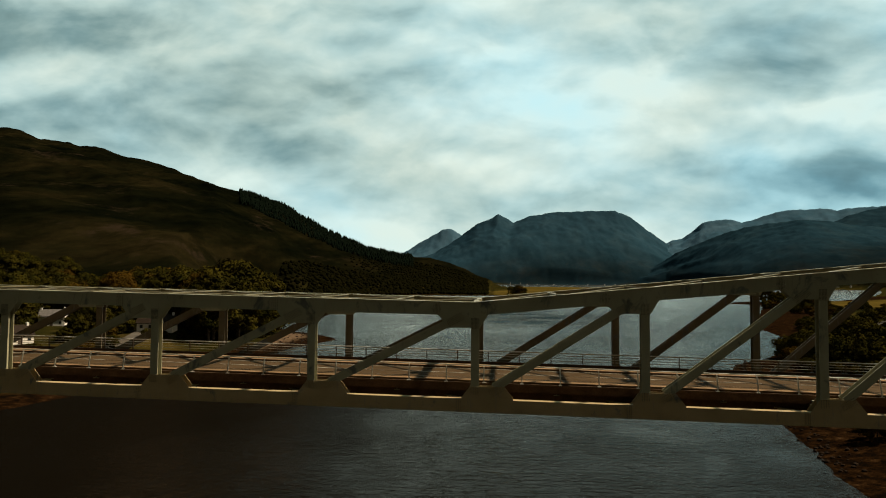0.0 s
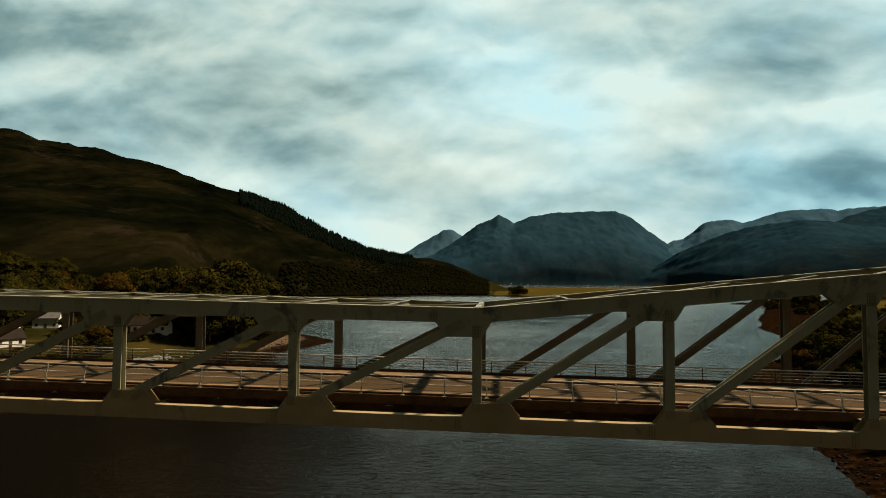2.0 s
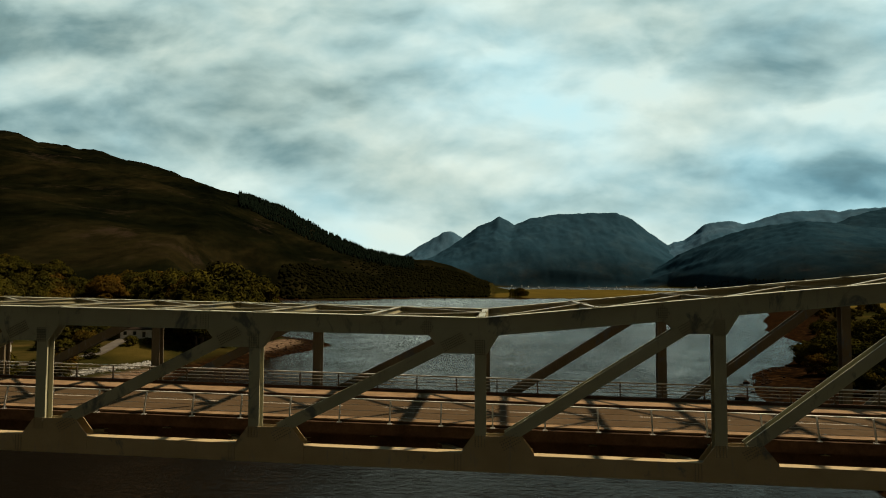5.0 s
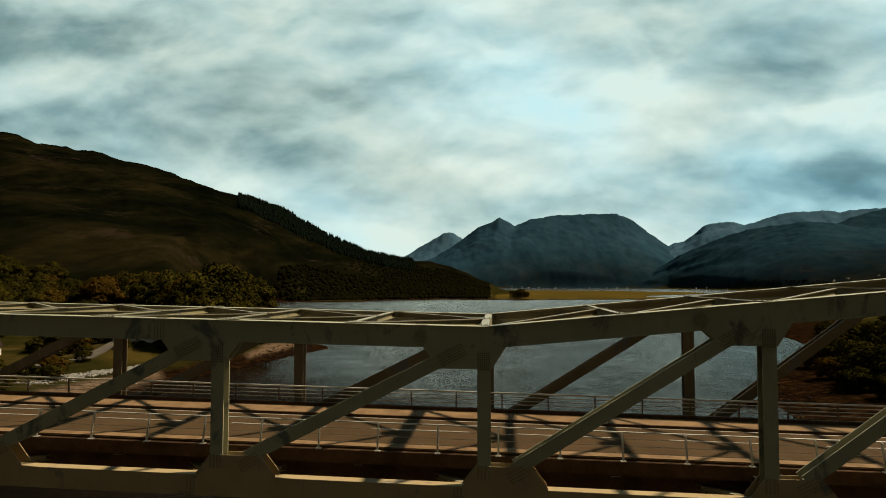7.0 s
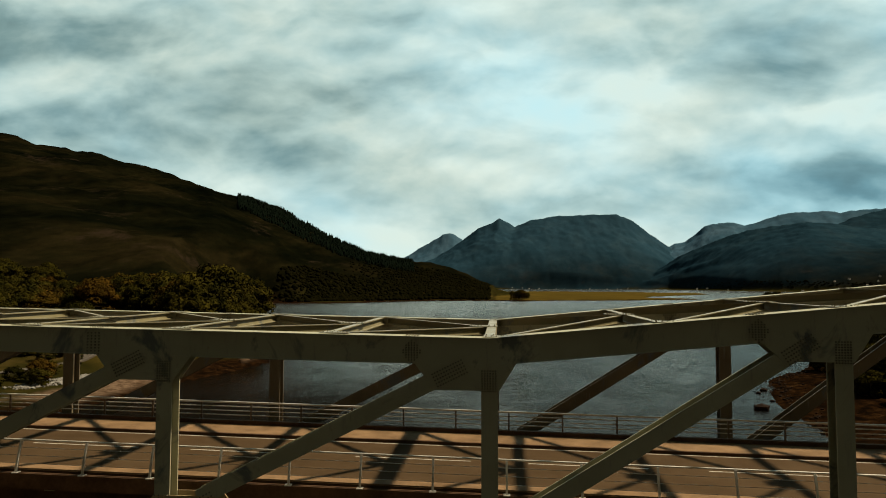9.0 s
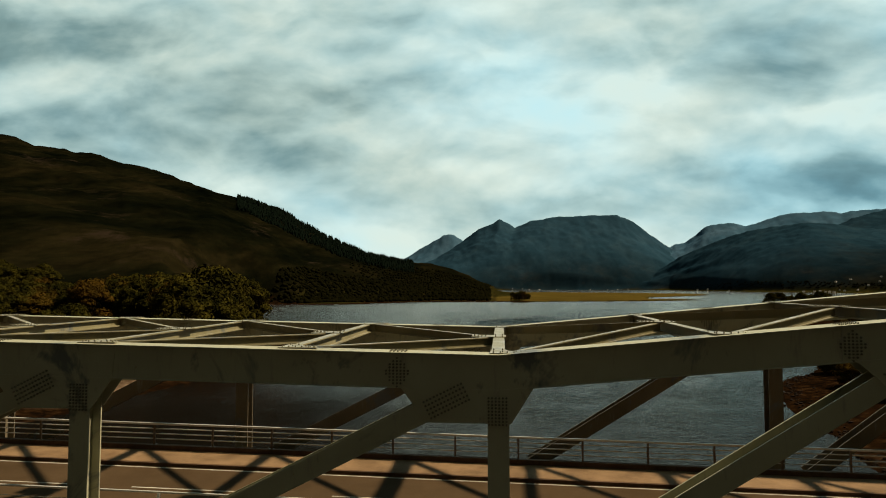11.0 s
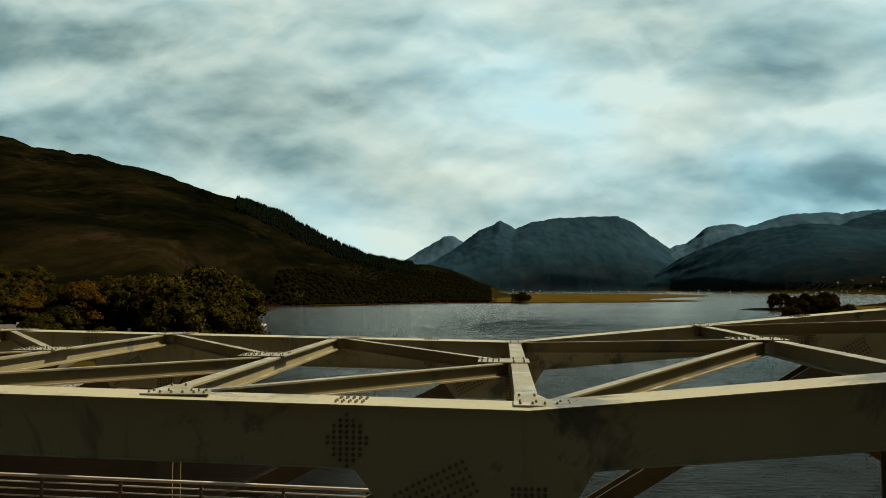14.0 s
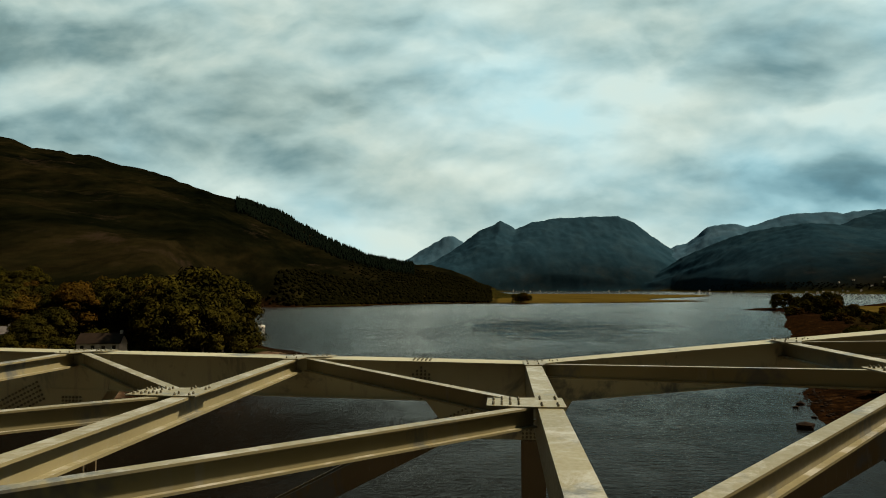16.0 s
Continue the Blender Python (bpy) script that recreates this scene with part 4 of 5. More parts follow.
def leaf_mesh(rng, centres, radii, per, size):
    """Small bent leaves on the shells of many overlapping clumps."""
    verts, faces = [], []
    for c, rad in zip(centres, radii):
        k, q = len(verts), rad * 0.62
        verts += [tuple(c + np.array(o) * q) for o in ((1, 0, 0), (0, 1, 0), (-1, 0, 0), (0, -1, 0), (0, 0, 0.8), (0, 0, -0.8))]
        faces += [(k + a, k + (a + 1) % 4, k + 4) for a in range(4)] + [(k + (a + 1) % 4, k + a, k + 5) for a in range(4)]
        for _ in range(per):
            d = rng.normal(size=3)
            d /= np.linalg.norm(d)
            d[2] = abs(d[2]) * 1.0 if rng.random() < 0.72 else d[2]
            p = c + d * rad * (0.55 + 0.5 * rng.random() ** 0.5) * np.array([1, 1, 0.8])
            n = d + rng.normal(size=3) * 0.15
            n /= np.linalg.norm(n)
            a = np.cross(n, rng.normal(size=3))
            a /= np.linalg.norm(a)
            b = np.cross(n, a)
            s = size * (0.6 + 0.8 * rng.random())
            k = len(verts)
            verts += [tuple(p - a * s), tuple(p - b * s * 0.55 + n * s * 0.2), tuple(p + a * s), tuple(p + b * s * 0.55 + n * s * 0.2)]
            faces.append((k, k + 1, k + 2, k + 3))
    return verts, faces


def limb(bm, a, b, r0, r1, sides=7):
    a, b = Vector(a), Vector(b)
    d = (b - a).normalized()
    s = d.orthogonal().normalized()
    t = d.cross(s)
    rings = []
    for e, r in ((a, r0), (a.lerp(b, 0.5) + s * r0 * 0.4, (r0 + r1) / 2), (b, r1)):
        rings.append([bm.verts.new(e + s * (r * math.cos(q * 2 * math.pi / sides)) + t * (r * math.sin(q * 2 * math.pi / sides))) for q in range(sides)])
    for lo, hi in zip(rings, rings[1:]):
        for q in range(sides):
            bm.faces.new((lo[q], lo[(q + 1) % sides], hi[(q + 1) % sides], hi[q]))
    bm.faces.new(rings[-1])


def make_tree(name, label, category, seed, height, spread, low, clumps, per, leaf, mat):
    """A broadleaf tree or bush: forked trunk and limbs, and a ragged crown of leafy clumps."""
    rng = np.random.default_rng(seed)
    t = empty(name)
    tagged(t, label, category)
    centres, radii = [], []
    for i in range(clumps):
        # two clumps in three lie over a dome, the others hang round its sides
        f = (i + 0.5) / clumps
        a = i * 2.4 + 0.6 * rng.random()
        if i % 3:
            out = math.sqrt(f)
            z = 0.42 + 0.50 * math.sqrt(max(0.0, 1 - (0.96 * out) ** 2)) * (0.75 + 0.25 * rng.random())
            r = spread * 0.78 * out * (0.85 + 0.3 * rng.random())
        else:
            z = low + (0.55 - low) * rng.random()
            r = spread * (0.52 + 0.26 * rng.random())
        centres.append(np.array([r * math.cos(a), r * math.sin(a), height * z]))
        radii.append(spread * (0.26 + 0.18 * rng.random()))
    bm = bmesh.new()
    limb(bm, (0, 0, -0.6), (0.03 * height, 0, height * 0.55), height * 0.022, height * 0.011)
    for c in centres[::2]:
        limb(bm, (0.015 * height, 0, height * (0.25 + 0.3 * rng.random())), c * np.array([0.85, 0.85, 0.97]), height * 0.008, height * 0.002, 5)
    part("trunk", bm, BARK, t)
    v, f = leaf_mesh(rng, centres, radii, per, leaf)
    crown = mesh_object("crown", v, f, mat, t)
    return t


def scatter(poly, count, gap, seed):
    rng = np.random.default_rng(seed)
    xs, ys = [p[0] for p in poly], [p[1] for p in poly]
    out = []
    for _ in range(count * 40):
        x, y = rng.uniform(min(xs), max(xs)), rng.uniform(min(ys), max(ys))
        if inside_distance(np.array([x]), np.array([y]), poly)[0] < 0:
            continue
        if all((x - a) ** 2 + (y - b) ** 2 > gap * gap for a, b in out):
            out.append((x, y))
            if len(out) == count:
                break
    return out


def plant(kinds, spots, low, high, seed, anywhere=False):
    """Plants one of the kinds at every spot; the first spots take the trees as they were made."""
    rng = np.random.default_rng(seed)
    for n, (x, y) in enumerate(spots):
        if not anywhere and any(inside_distance(np.array([x]), np.array([y]), c)[0] > 0 for c in CLEARINGS):
            continue
        kind = kinds[n % len(kinds)]
        s = rng.uniform(low, high)
        m = Matrix.LocRotScale((x, y, ground_at(x, y) - 0.2), Euler((0, 0, rng.uniform(0, 6.28))), (s * rng.uniform(0.9, 1.15), s * rng.uniform(0.9, 1.15), s))
        if id(kind) in PLANTED:
            ob = copy_thing(kind, m)
        else:
            kind.matrix_basis = m
            PLANTED.add(id(kind))
            ob = kind


PLANTED = set()
# the cottage garden
CLEARINGS = [[(-164, 198), (-176, 188), (-224, 254), (-206, 268)], [(-128, 152), (-150, 150), (-178, 176), (-168, 190), (-145, 178)], [(-96, 150), (-112, 150), (-142, 192), (-142, 210), (-118, 212), (-110, 190)]]
BROAD = [make_tree("broadleaf_tree", "full-crowned green broadleaf tree in the wood on the bank", "tree", 10 + k, 18, 7.4, 0.10, 36, 130, 0.42, LEAF) for k in range(5)]
for k, t in enumerate(BROAD):
    tagged(t, group="trees of the shore wood")
LOW_WOOD = [(-106, 228), (-118, 236), (-140, 272), (-190, 300), (-245, 392), (-205, 410), (-150, 330), (-116, 285)]
SLOPE_WOOD = [(-160, 282), (-225, 276), (-260, 300), (-330, 330), (-400, 420), (-340, 440), (-250, 400)]
plant(BROAD, scatter([(-100, 207), (-108, 200), (-122, 218), (-122, 262), (-108, 268), (-98, 238)], 12, 6.0, 1), 1.1, 1.35, 2)
plant(BROAD, scatter(LOW_WOOD, 85, 8.0, 3), 1.15, 1.45, 4)
plant(BROAD, scatter(SLOPE_WOOD, 95, 8.0, 43), 0.9, 1.2, 46)
plant(BROAD, scatter([(-190, 175), (-240, 190), (-330, 300), (-230, 290), (-195, 245)], 22, 9, 5), 0.75, 1.1, 6)

BUSH = [make_tree("bush", "dense dark green bush on the rough bank", "bush", 40 + k, 6.2, 4.2, 0.10, 21, 100, 0.27, LEAF) for k in range(4)]
for t in BUSH:
    tagged(t, group="bushes on the banks")
plant(BUSH, scatter([(84, 138), (98, 140), (128, 190), (150, 232), (190, 330), (172, 345), (140, 262), (104, 205), (88, 168)], 60, 4.6, 7), 0.75, 1.35, 8)
plant(BUSH, scatter([(100, 120), (150, 120), (210, 260), (235, 380), (205, 350), (150, 220)], 34, 8, 9), 0.8, 1.5, 10)
plant(BUSH, scatter([(230, 430), (300, 470), (360, 600), (300, 620), (240, 520)], 26, 9, 11), 0.7, 1.2, 12)
plant(BUSH, scatter([(-112, 172), (-122, 165), (-150, 190), (-150, 225), (-130, 232), (-118, 205)], 13, 6.5, 13), 0.4, 0.85, 14)
plant(BUSH, scatter([(-128, 168), (-150, 162), (-200, 205), (-215, 262), (-168, 262), (-150, 236), (-136, 238), (-126, 205)], 44, 6.0, 21), 0.6, 1.25, 22)
plant(BROAD, scatter([(-150, 175), (-185, 190), (-205, 240), (-176, 250), (-160, 228), (-146, 205)], 9, 8, 23), 0.45, 0.75, 24)
plant(BUSH, [(-123, 194), (-127.5, 191), (-117.5, 197)], 0.42, 0.6, 44, True)
plant(BUSH, scatter([(-120, 120), (-135, 128), (-150, 165), (-125, 160), (-116, 140)], 12, 6, 15), 0.4, 0.9, 16)
plant(BROAD, scatter([(312, 775), (330, 765), (400, 830), (385, 850), (320, 815)], 16, 9, 17), 0.5, 0.8, 18)
plant(BROAD, scatter([(272, 652), (300, 640), (326, 652), (330, 690), (290, 686)], 11, 7, 31), 0.4, 0.75, 32)
plant(BUSH, scatter([(262, 640), (300, 630), (330, 640), (330, 672), (280, 668)], 14, 6, 33), 0.8, 1.3, 34)
plant(BROAD, scatter([(475, 800), (540, 790), (560, 850), (490, 850)], 8, 8, 35), 0.7, 1.0, 36)
plant(BUSH, scatter([(86, 120), (100, 110), (122, 150), (132, 178), (104, 172), (92, 150)], 30, 4.2, 37), 0.8, 1.4, 38)
plant(BUSH, scatter([(62, 62), (78, 60), (84, 100), (72, 100)], 10, 4.5, 39), 0.35, 0.7, 40)
plant(BUSH, scatter([(68, 40), (100, 40), (100, 110), (76, 104)], 26, 4.5, 41), 0.45, 1.0, 42)
plant(BROAD, scatter([(22, 1132), (54, 1134), (58, 1162), (26, 1166)], 9, 7, 19), 0.45, 0.8, 20)


def far_woods():
    """Conifers and scrub that clothe the hills, too far off to tell one from another."""
    rng = np.random.default_rng(77)

    def clothe(name, label, u, y, lowest, low, high, wide, mat, blob):
        x = u * (y + 4)
        h = heights_at(x, y)
        keep = h > lowest
        x, y, h = x[keep], y[keep], h[keep]
        n = len(x)
        tall = rng.uniform(low, high, n)
        verts, faces = [], []
        ring = 5
        layers = ((0.0, 0.75), (0.35, 1.0), (0.72, 0.7)) if blob else ((0.05, 1.0), (0.45, 0.62))
        m = len(layers) * ring + 1
        for i in range(n):
            r = tall[i] * wide
            o = rng.uniform(0, 6.28)
            for f, s in layers:
                for q in range(ring):
                    a = o + q * 2 * math.pi / ring
                    k = r * s * rng.uniform(0.75, 1.2)
                    verts.append((x[i] + k * math.cos(a), y[i] + k * math.sin(a), h[i] - 0.5 + tall[i] * f))
            verts.append((x[i], y[i], h[i] + tall[i]))
            b = i * m
            for lay in range(len(layers) - 1):
                for q in range(ring):
                    faces.append((b + lay * ring + q, b + lay * ring + (q + 1) % ring, b + (lay + 1) * ring + (q + 1) % ring, b + (lay + 1) * ring + q))
            t = b + (len(layers) - 1) * ring
            for q in range(ring):
                faces.append((t + q, t + (q + 1) % ring, b + m - 1))
        ob = mesh_object(name, verts, faces, mat)
        ob.data.polygons.foreach_set("use_smooth", np.ones(len(faces), bool))
        tagged(ob, label, "woods", kind="stuff")

    n = 5200
    u = -0.41 + 0.28 * rng.random(n) ** 1.25
    clump = value_noise(u * 90, u * 0 + 3.3, 5) * 0.6 + value_noise(u * 260, u * 0 + 1.7, 6) * 0.4
    u = u[clump + 0.35 * np.exp(-((u + 0.345) / 0.02) ** 2) > 0.36 * rng.uniform(0.4, 1.3, n)]
    n = len(u)
    ridge = 1750 * np.interp(u, [-0.8, -0.3, 0], [0.95, 1.03, 1.1])
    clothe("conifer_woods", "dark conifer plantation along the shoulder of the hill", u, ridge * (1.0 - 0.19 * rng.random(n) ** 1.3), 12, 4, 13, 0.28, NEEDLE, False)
    n = 4200
    u = rng.uniform(-0.42, -0.014, n)
    y = np.interp(u, [-0.45, -0.3, -0.1, 0.0], [480, 950, 1085, 1130]) + 190 * rng.random(n) ** 2.2
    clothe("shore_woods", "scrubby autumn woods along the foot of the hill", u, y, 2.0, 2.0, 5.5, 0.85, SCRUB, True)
    n = 5200
    u = rng.uniform(-0.24, -0.014, n)
    y = np.interp(u, [-0.3, -0.1, 0.0], [950, 1085, 1130]) + 620 * rng.random(n) ** 1.2
    thick = rng.random(n) < np.clip((u + 0.25) / 0.13, 0.0, 1.0) ** 1.5
    u, y = u[thick], y[thick]
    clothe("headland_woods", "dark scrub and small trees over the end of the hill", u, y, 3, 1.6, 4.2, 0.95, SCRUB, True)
    n = 300
    u = rng.uniform(0.29, 0.60, n)
    y = np.interp(u, [0.18, 0.25, 0.30, 0.36, 0.41, 0.53, 0.8], [4010, 3760, 3340, 2960, 2740, 2400, 1500]) + 20 + 45 * rng.random(n)
    clothe("village_woods", "dark woods along the far shore", u, y, 1, 2.5, 5, 0.9, SCRUB, True)


far_woods()


# ---- stones, houses, boat and cars ----
STONE = simple("shore_stone", (0.05, 0.048, 0.042), (0.27, 0.26, 0.235), 0.8, 0.9, 0.5, 0.05, spec=0.1)
WEED = simple("weedy_rock", (0.006, 0.004, 0.003), (0.022, 0.012, 0.006), 1.2, 0.9, 0.6, 0.06, spec=0.03)
HARL = simple("white_harling", (0.62, 0.60, 0.56), (0.78, 0.76, 0.72), 0.5, 0.9, 0.3, 0.01)
SLATE = simple("roof_slate", (0.07, 0.065, 0.062), (0.13, 0.12, 0.115), 0.9, 0.7, 0.4, 0.02, spec=0.15)
TILE = simple("brown_roof_tile", (0.010, 0.0062, 0.0036), (0.023, 0.0140, 0.0080), 0.9, 0.75, 0.4, 0.02, spec=0.1)
PANE = material("window_glass", 0.08, 0.0, 0.6)[0]
PANE.node_tree.nodes["Principled BSDF"].inputs["Base Color"].default_value = (0.02, 0.025, 0.03, 1)
WHITE_GLOSS = simple("white_gloss_paint", (0.66, 0.66, 0.64), (0.78, 0.78, 0.76), 1.0, 0.3, 0.05, 0.002)
BLUE_GLOSS = simple("pale_blue_car_paint", (0.26, 0.36, 0.44), (0.32, 0.42, 0.50), 1.0, 0.28, 0.05, 0.002)
RUBBER = simple("tyre_rubber", (0.012, 0.012, 0.012), (0.03, 0.03, 0.03), 4.0, 0.8, 0.2, 0.005)


def stone_shape(rng, size, squash=0.65):
    bm = bmesh.new()
    bmesh.ops.create_icosphere(bm, subdivisions=1, radius=1)
    o = rng.normal(size=3) * 9
    out = []
    for v in bm.verts:
        n = noise.noise(Vector(v.co * 1.3) + Vector(o))
        c = v.co * (1 + 0.45 * n)
        out.append((c.x * size, c.y * size * rng.uniform(0.95, 1.05), c.z * size * squash))
    faces = [tuple(v.index for v in f.verts) for f in bm.faces]
    bm.free()
    return out, faces


def stones(name, label, spots, low, high, mat, seed):
    rng = np.random.default_rng(seed)
    shapes = [stone_shape(rng, 1.0) for _ in range(8)]
    verts, faces = [], []
    x, y = np.array(spots).T
    h = heights_at(x, y)
    for i in range(len(x)):
        v, f = shapes[i % 8]
        s = rng.uniform(low, high)
        a = rng.uniform(0, 6.28)
        k = len(verts)
        verts += [(x[i] + s * (p[0] * math.cos(a) - p[1] * math.sin(a)), y[i] + s * (p[0] * math.sin(a) + p[1] * math.cos(a)), max(h[i], -0.3) + s * 0.2 + s * p[2]) for p in v]
        faces += [tuple(q + k for q in g) for g in f]
    return tagged(mesh_object(name, verts, faces, mat), label, "stones", kind="stuff")


def build_stones():
    rng = np.random.default_rng(5)
    t = rng.random(900)
    line_x = np.interp(t, [0, 0.35, 0.7, 1], [-119, -115.5, -111.5, -109])
    line_y = np.interp(t, [0, 0.35, 0.7, 1], [136, 150, 162, 172])
    stones("riprap", "heap of pale grey boulders armouring the bank", np.stack([line_x + rng.normal(0, 1.9, 900), line_y + rng.normal(0, 1.5, 900)], 1), 0.22, 0.6, STONE, 6)
    t = rng.random(300)
    xs = np.interp(t, [0, 0.2, 0.4, 0.6, 0.8, 1], [51, 57, 64, 71, 77, 92]) + np.abs(rng.normal(0, 3, 300))
    ys = np.interp(t, [0, 0.2, 0.4, 0.6, 0.8, 1], [55, 92, 122, 158, 176, 198]) + rng.normal(0, 2, 300)
    stones("shore_stones", "brown weed-covered stones along the tide line", np.stack([xs, ys], 1), 0.15, 0.5, WEED, 7)
    t = rng.random(500)
    xs = np.interp(t, [0, 0.5, 1], [-80, -76, -94]) - np.abs(rng.normal(0, 6, 500))
    ys = np.interp(t, [0, 0.5, 1], [212, 245, 290]) + rng.normal(0, 3, 500)
    stones("shingle", "brown weedy shingle on the spit", np.stack([xs, ys], 1), 0.15, 0.5, WEED, 8)
    for x, y, s in ((59.6, 135.2, 1.9), (70.5, 162.5, 1.1), (67.5, 158.0, 0.8), (66.3, 146.0, 0.7)):
        v, f = stone_shape(rng, s, 0.55)
        ob = mesh_object("boulder", v, f, WEED)
        ob.location = (x, y, 0.15 * s)
        tagged(ob, "dark weed-covered boulder standing in the shallows", "rock", "boulders in the shallows")


def make_house(w, d, eaves, ridge, wall, roof, label, chimneys=1):
    """A plain gabled house; its long side lies along x."""
    t = empty("house")
    tagged(t, label, "house", "houses round the loch")
    bm = bmesh.new()
    prism(bm, [(-d / 2, -1.0), (d / 2, -1.0), (d / 2, eaves), (0, ridge - 0.12), (-d / 2, eaves)], -w / 2, w / 2)
    bmesh.ops.rotate(bm, verts=bm.verts, cent=(0, 0, 0), matrix=Matrix.Rotation(math.pi / 2, 3, "Z"))
    part("wall", bm, wall, t)
    bm = bmesh.new()
    k = (ridge - eaves) / (d / 2)
    o = 0.4
    prism(bm, [(-d / 2 - o, eaves - o * k), (0, ridge), (d / 2 + o, eaves - o * k), (d / 2 + o, eaves - o * k + 0.2), (0, ridge + 0.22), (-d / 2 - o, eaves - o * k + 0.2)], -w / 2 - o, w / 2 + o)
    bmesh.ops.rotate(bm, verts=bm.verts, cent=(0, 0, 0), matrix=Matrix.Rotation(math.pi / 2, 3, "Z"))
    r = part("roof", bm, roof, t)
    for c in range(chimneys):
        bm = bmesh.new()
        x = (w / 2 - 0.6) * (1 if c == 0 else -1)
        box(bm, x - 0.4, x + 0.4, -0.5, 0.5, ridge - 0.8, ridge + 1.0)
        part("chimney", bm, wall, r)
    for side in (-1, 1):
        y = side * d / 2
        n = max(2, int(w / 3.2))
        for i in range(n):
            x = -w / 2 + (i + 0.5) * w / n
            bm = bmesh.new()
            door = side < 0 and i == n // 2
            z0, z1 = (0.0, 2.05) if door else (0.95, 2.2)
            box(bm, x - 0.55, x + 0.55, y - 0.05, y + 0.05, z0, z1)
            part("door" if door else "window", bm, BARK if door else PANE, t)
    return t


def stand(t, x, y, turn, sink=0.3):
    t.matrix_basis = pose(x, y, ground_at(x, y) - sink + 0.3, 0, 0, turn)


def build_houses():
    cottage = make_house(13, 7.5, 3.0, 5.8, HARL, TILE, "low white cottage with a brown tiled roof among trees")
    stand(cottage, -130, 203, 12)
    barn = make_house(13, 8, 3.0, 6.4, HARL, TILE, "white house with a big dark tiled roof by the lane", 2)
    stand(barn, -173, 180, 62)
    white = make_house(11, 7, 4.8, 7.6, HARL, SLATE, "white harled house with a grey slate roof", 2)
    stand(white, -212, 259, 25)
    for x, y, turn in ((-312, 376, -15), (-304, 392, 30)):
        copy_thing(white, pose(x, y, ground_at(x, y), 0, 0, turn))
    rng = np.random.default_rng(31)
    # the villages across the water
    for u, y in ((0.470, 2490), (0.476, 2505), (0.482, 2480), (0.490, 2520), (0.497, 2495), (0.455, 2540), (0.463, 2560), (0.515, 2450), (0.53, 2440), (0.545, 2430), (0.548, 2470), (0.44, 2610), (0.505, 2560), (0.485, 2590),
                 (0.335, 3090), (0.305, 3330), (0.29, 3420), (0.02, 4010), (0.035, 4020), (0.045, 4012), (0.06, 4030), (0.085, 4020), (0.135, 4005), (0.16, 4010), (0.175, 4000), (0.19, 3990)):
        x = u * (y + 4)
        copy_thing(white, Matrix.LocRotScale((x, y, max(ground_at(x, y), 1.0)), Euler((0, 0, rng.uniform(0, 3))), (0.5, 0.5, 0.5) if y > 3900 else (0.7, 0.7, 0.7)))


def build_boat():
    t = empty("sailing_boat", (-176, 474, 0))
    tagged(t, "small white sailing boat moored near the wood", "boat")
    rows = [(-3.4, 0.75, 0.85), (-2.0, 1.1, 0.8), (0.0, 1.25, 0.8), (2.0, 0.95, 0.95), (3.7, 0.05, 1.2)]
    bm = bmesh.new()
    rings = []
    for x, w, h in rows:
        rings.append([bm.verts.new(p) for p in ((x, -w, h), (x, -w * 0.85, 0.0), (x, 0, -0.5), (x, w * 0.85, 0.0), (x, w, h))])
    for a, b in zip(rings, rings[1:]):
        for i in range(4):
            bm.faces.new((a[i], a[i + 1], b[i + 1], b[i]))
        bm.faces.new((a[4], a[0], b[0], b[4]))
    bm.faces.new(rings[0])
    part("hull", bm, WHITE_GLOSS, t)
    bm = bmesh.new()
    prism(bm, [(-1.6, 0.8), (1.8, 0.85), (1.2, 1.4), (-1.5, 1.45)], -0.7, 0.7)
    part("cabin", bm, WHITE_GLOSS, t)
    bm = bmesh.new()
    limb(bm, (0.4, 0, 0.8), (0.4, 0, 9.0), 0.07, 0.04)
    part("mast", bm, GALV, t)
    bm = bmesh.new()
    limb(bm, (0.35, 0, 1.9), (-2.8, 0, 1.9), 0.05, 0.05)
    part("boom", bm, GALV, t)
    t.rotation_euler = (0, 0, 0.9)
    t.scale = (0.75, 0.75, 0.75)


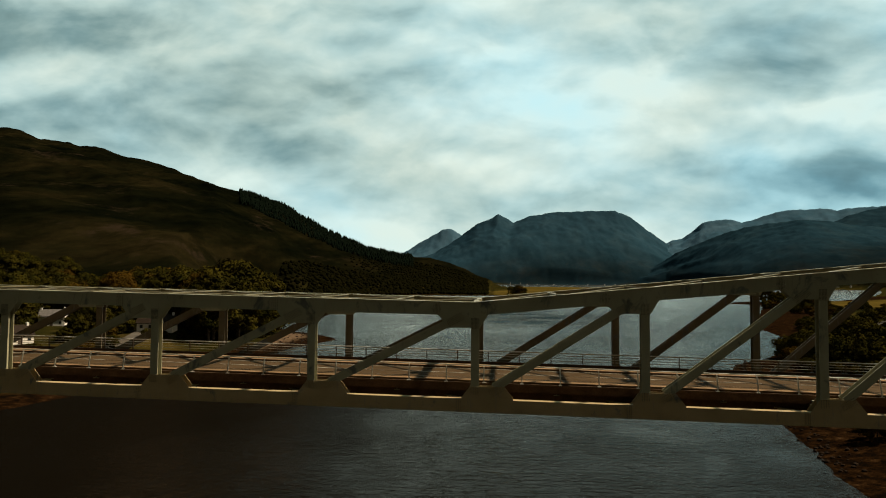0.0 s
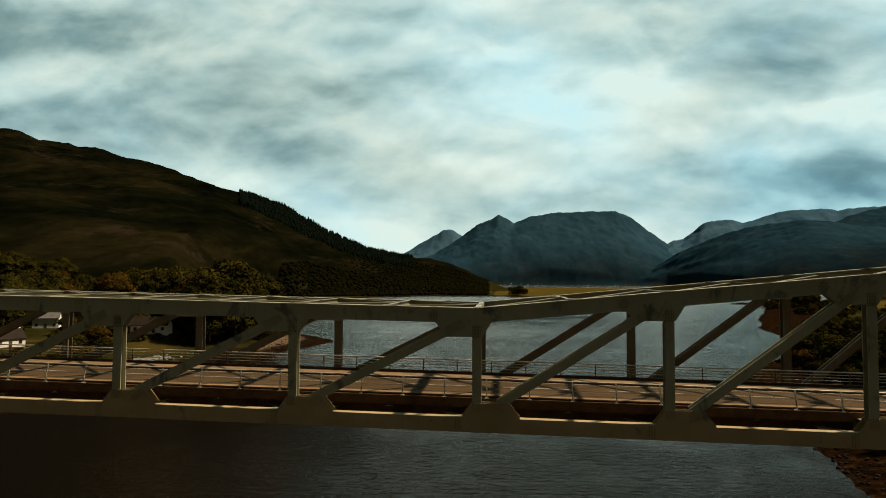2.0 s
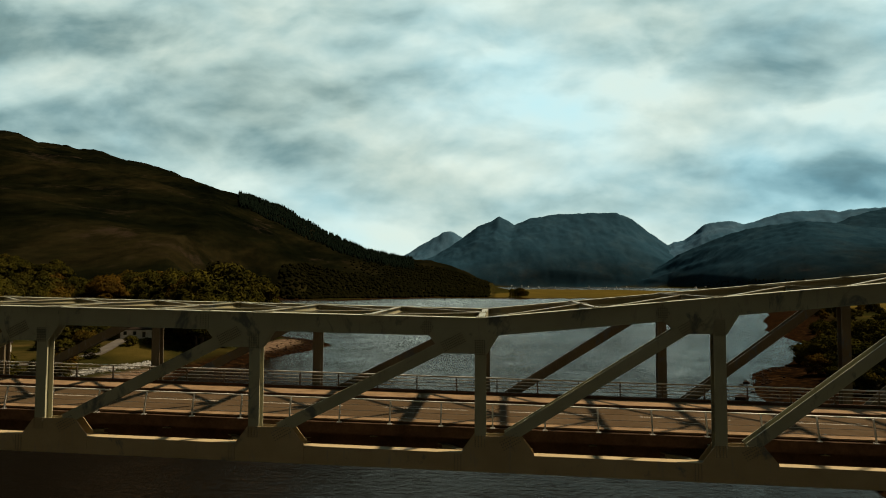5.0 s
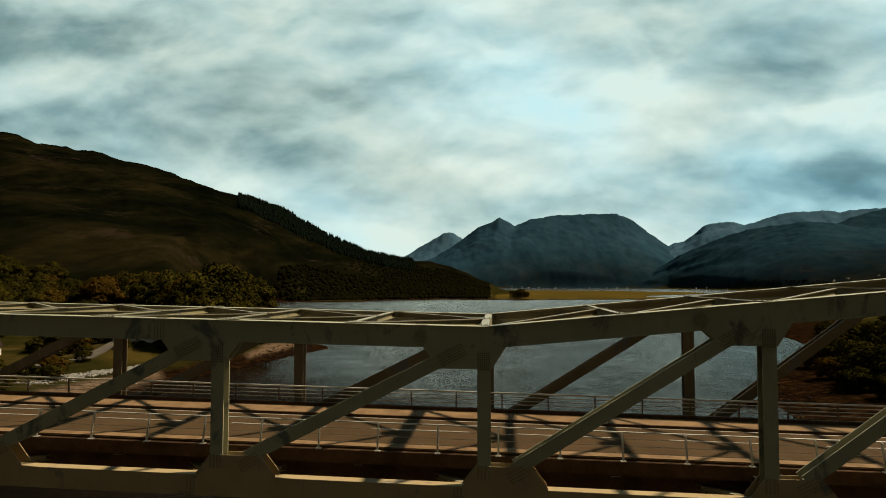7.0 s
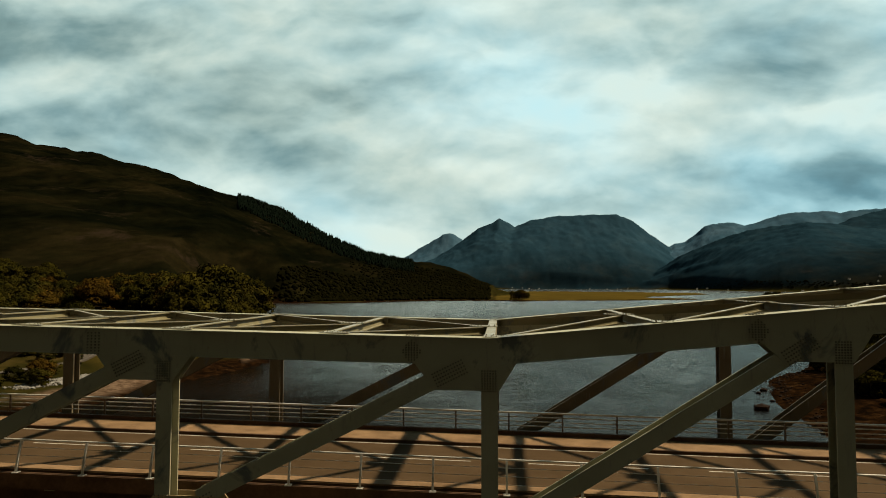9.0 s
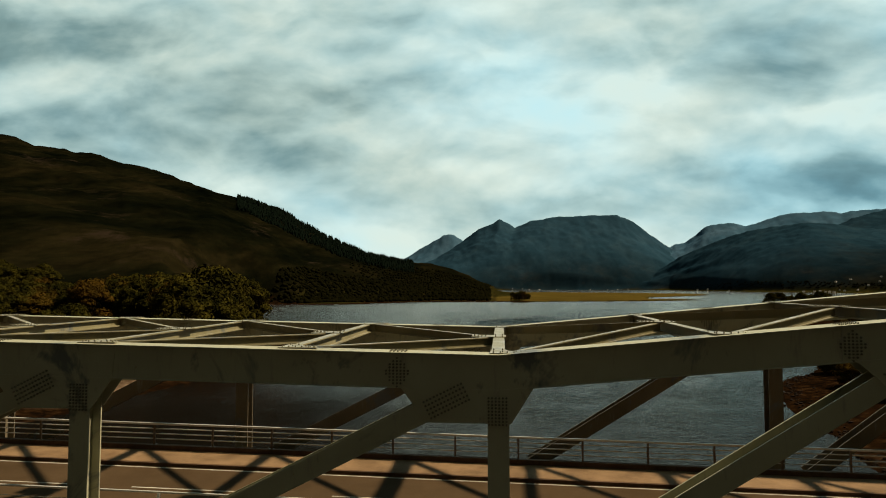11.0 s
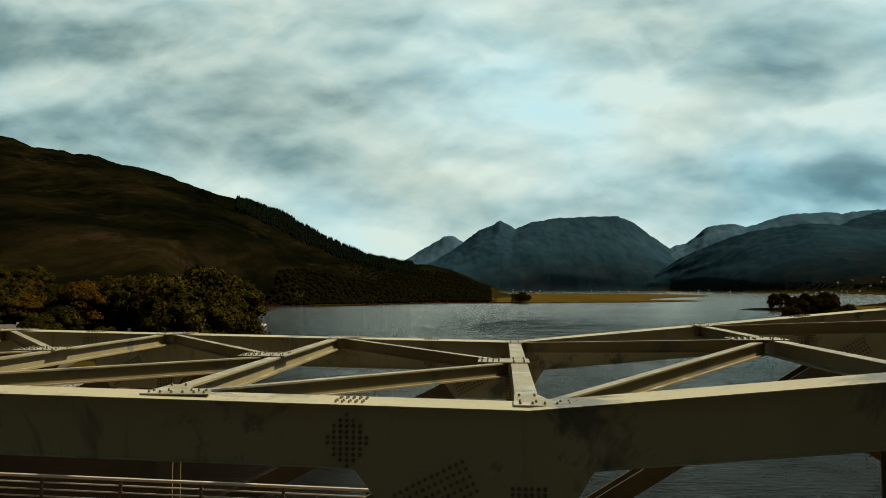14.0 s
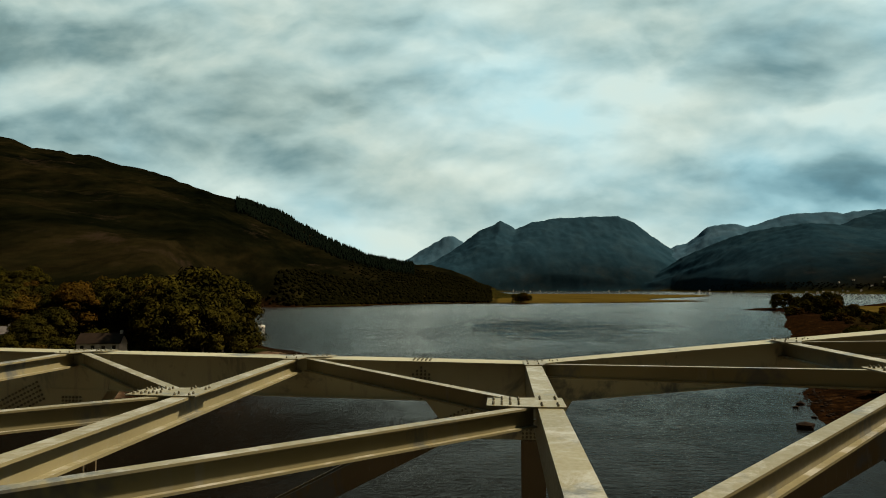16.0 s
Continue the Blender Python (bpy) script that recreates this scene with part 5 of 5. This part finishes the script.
def make_car(paint, label):
    t = empty("car")
    tagged(t, label, "car", "parked cars")
    bm = bmesh.new()
    side = [(-2.1, 0.35), (2.1, 0.35), (2.15, 0.75), (1.25, 0.92), (0.55, 1.42), (-1.2, 1.46), (-1.95, 0.98), (-2.15, 0.85)]
    prism(bm, side, -0.85, 0.85)
    bmesh.ops.bevel(bm, geom=bm.edges[:], offset=0.06, segments=1, affect="EDGES")
    part("body", bm, paint, t)
    bm = bmesh.new()
    prism(bm, [(1.1, 0.95), (0.52, 1.36), (-1.18, 1.40), (-1.75, 1.0)], -0.865, 0.865)
    part("window", bm, PANE, t)
    for x in (-1.3, 1.35):
        for y in (-0.78, 0.78):
            bm = bmesh.new()
            bmesh.ops.create_cone(bm, cap_ends=True, segments=14, radius1=0.32, radius2=0.32, depth=0.2, matrix=Matrix.Translation((x, y, 0.32)) @ Matrix.Rotation(math.pi / 2, 4, "X"))
            wheel = part("wheel", bm, RUBBER, t)
            bm = bmesh.new()
            bmesh.ops.create_cone(bm, cap_ends=True, segments=10, radius1=0.19, radius2=0.19, depth=0.23, matrix=Matrix.Translation((x, y, 0.32)) @ Matrix.Rotation(math.pi / 2, 4, "X"))
            part("rim", bm, GALV, wheel)
    return t


def build_roads():
    for pts, w, label in (([(205, 345), (235, 375), (262, 412), (285, 455), (300, 495), (330, 540), (380, 580), (450, 600)], 7.0, "grey road curving through the rough grass"),
                          ([(-190, 150), (-155, 150), (-140, 156), (-133, 176), (-134, 205), (-144, 232)], 4.5, "pale gravel lane along the bank")):
        fine = []
        for (x0, y0), (x1, y1) in zip(pts, pts[1:]):
            for k in range(10):
                fine.append((x0 + (x1 - x0) * k / 10, y0 + (y1 - y0) * k / 10))
        verts, faces = [], []
        for i, (x, y) in enumerate(fine):
            a, b = fine[max(i - 2, 0)], fine[min(i + 2, len(fine) - 1)]
            d = Vector((b[0] - a[0], b[1] - a[1])).normalized()
            for s in (-0.5, 0.5):
                px, py = x - d.y * w * s, y + d.x * w * s
                verts.append((px, py, ground_at(x, y) + 0.35))
            for s in (0.5, -0.5):
                px, py = x - d.y * w * s, y + d.x * w * s
                verts.append((px, py, ground_at(x, y) - 0.4))
            if i:
                k = 4 * i
                for q in range(4):
                    faces.append((k - 4 + q, k - 4 + (q + 1) % 4, k + (q + 1) % 4, k + q))
        tagged(mesh_object("road", verts, faces, LANE), label, "road", kind="structure")


LANE = simple("pale_road", (0.035, 0.028, 0.02), (0.08, 0.066, 0.05), 0.4, 0.9, 0.3, 0.02)
build_stones()
build_houses()
build_boat()
build_roads()
white_car = make_car(WHITE_GLOSS, "small white car on the road through the grass")
white_car.matrix_basis = pose(262, 412, ground_at(262, 412) + 0.35, 0, 0, 55)
blue_car = make_car(BLUE_GLOSS, "pale blue car parked by the bank")
blue_car.matrix_basis = pose(-140, 147, ground_at(-140, 147) + 0.35, 0, 0, 20)
silver_car = copy_thing(white_car, pose(-146, 146.5, ground_at(-146, 146.5) + 0.35, 0, 0, 10))
tagged(silver_car, "white car parked beside another on the lane")
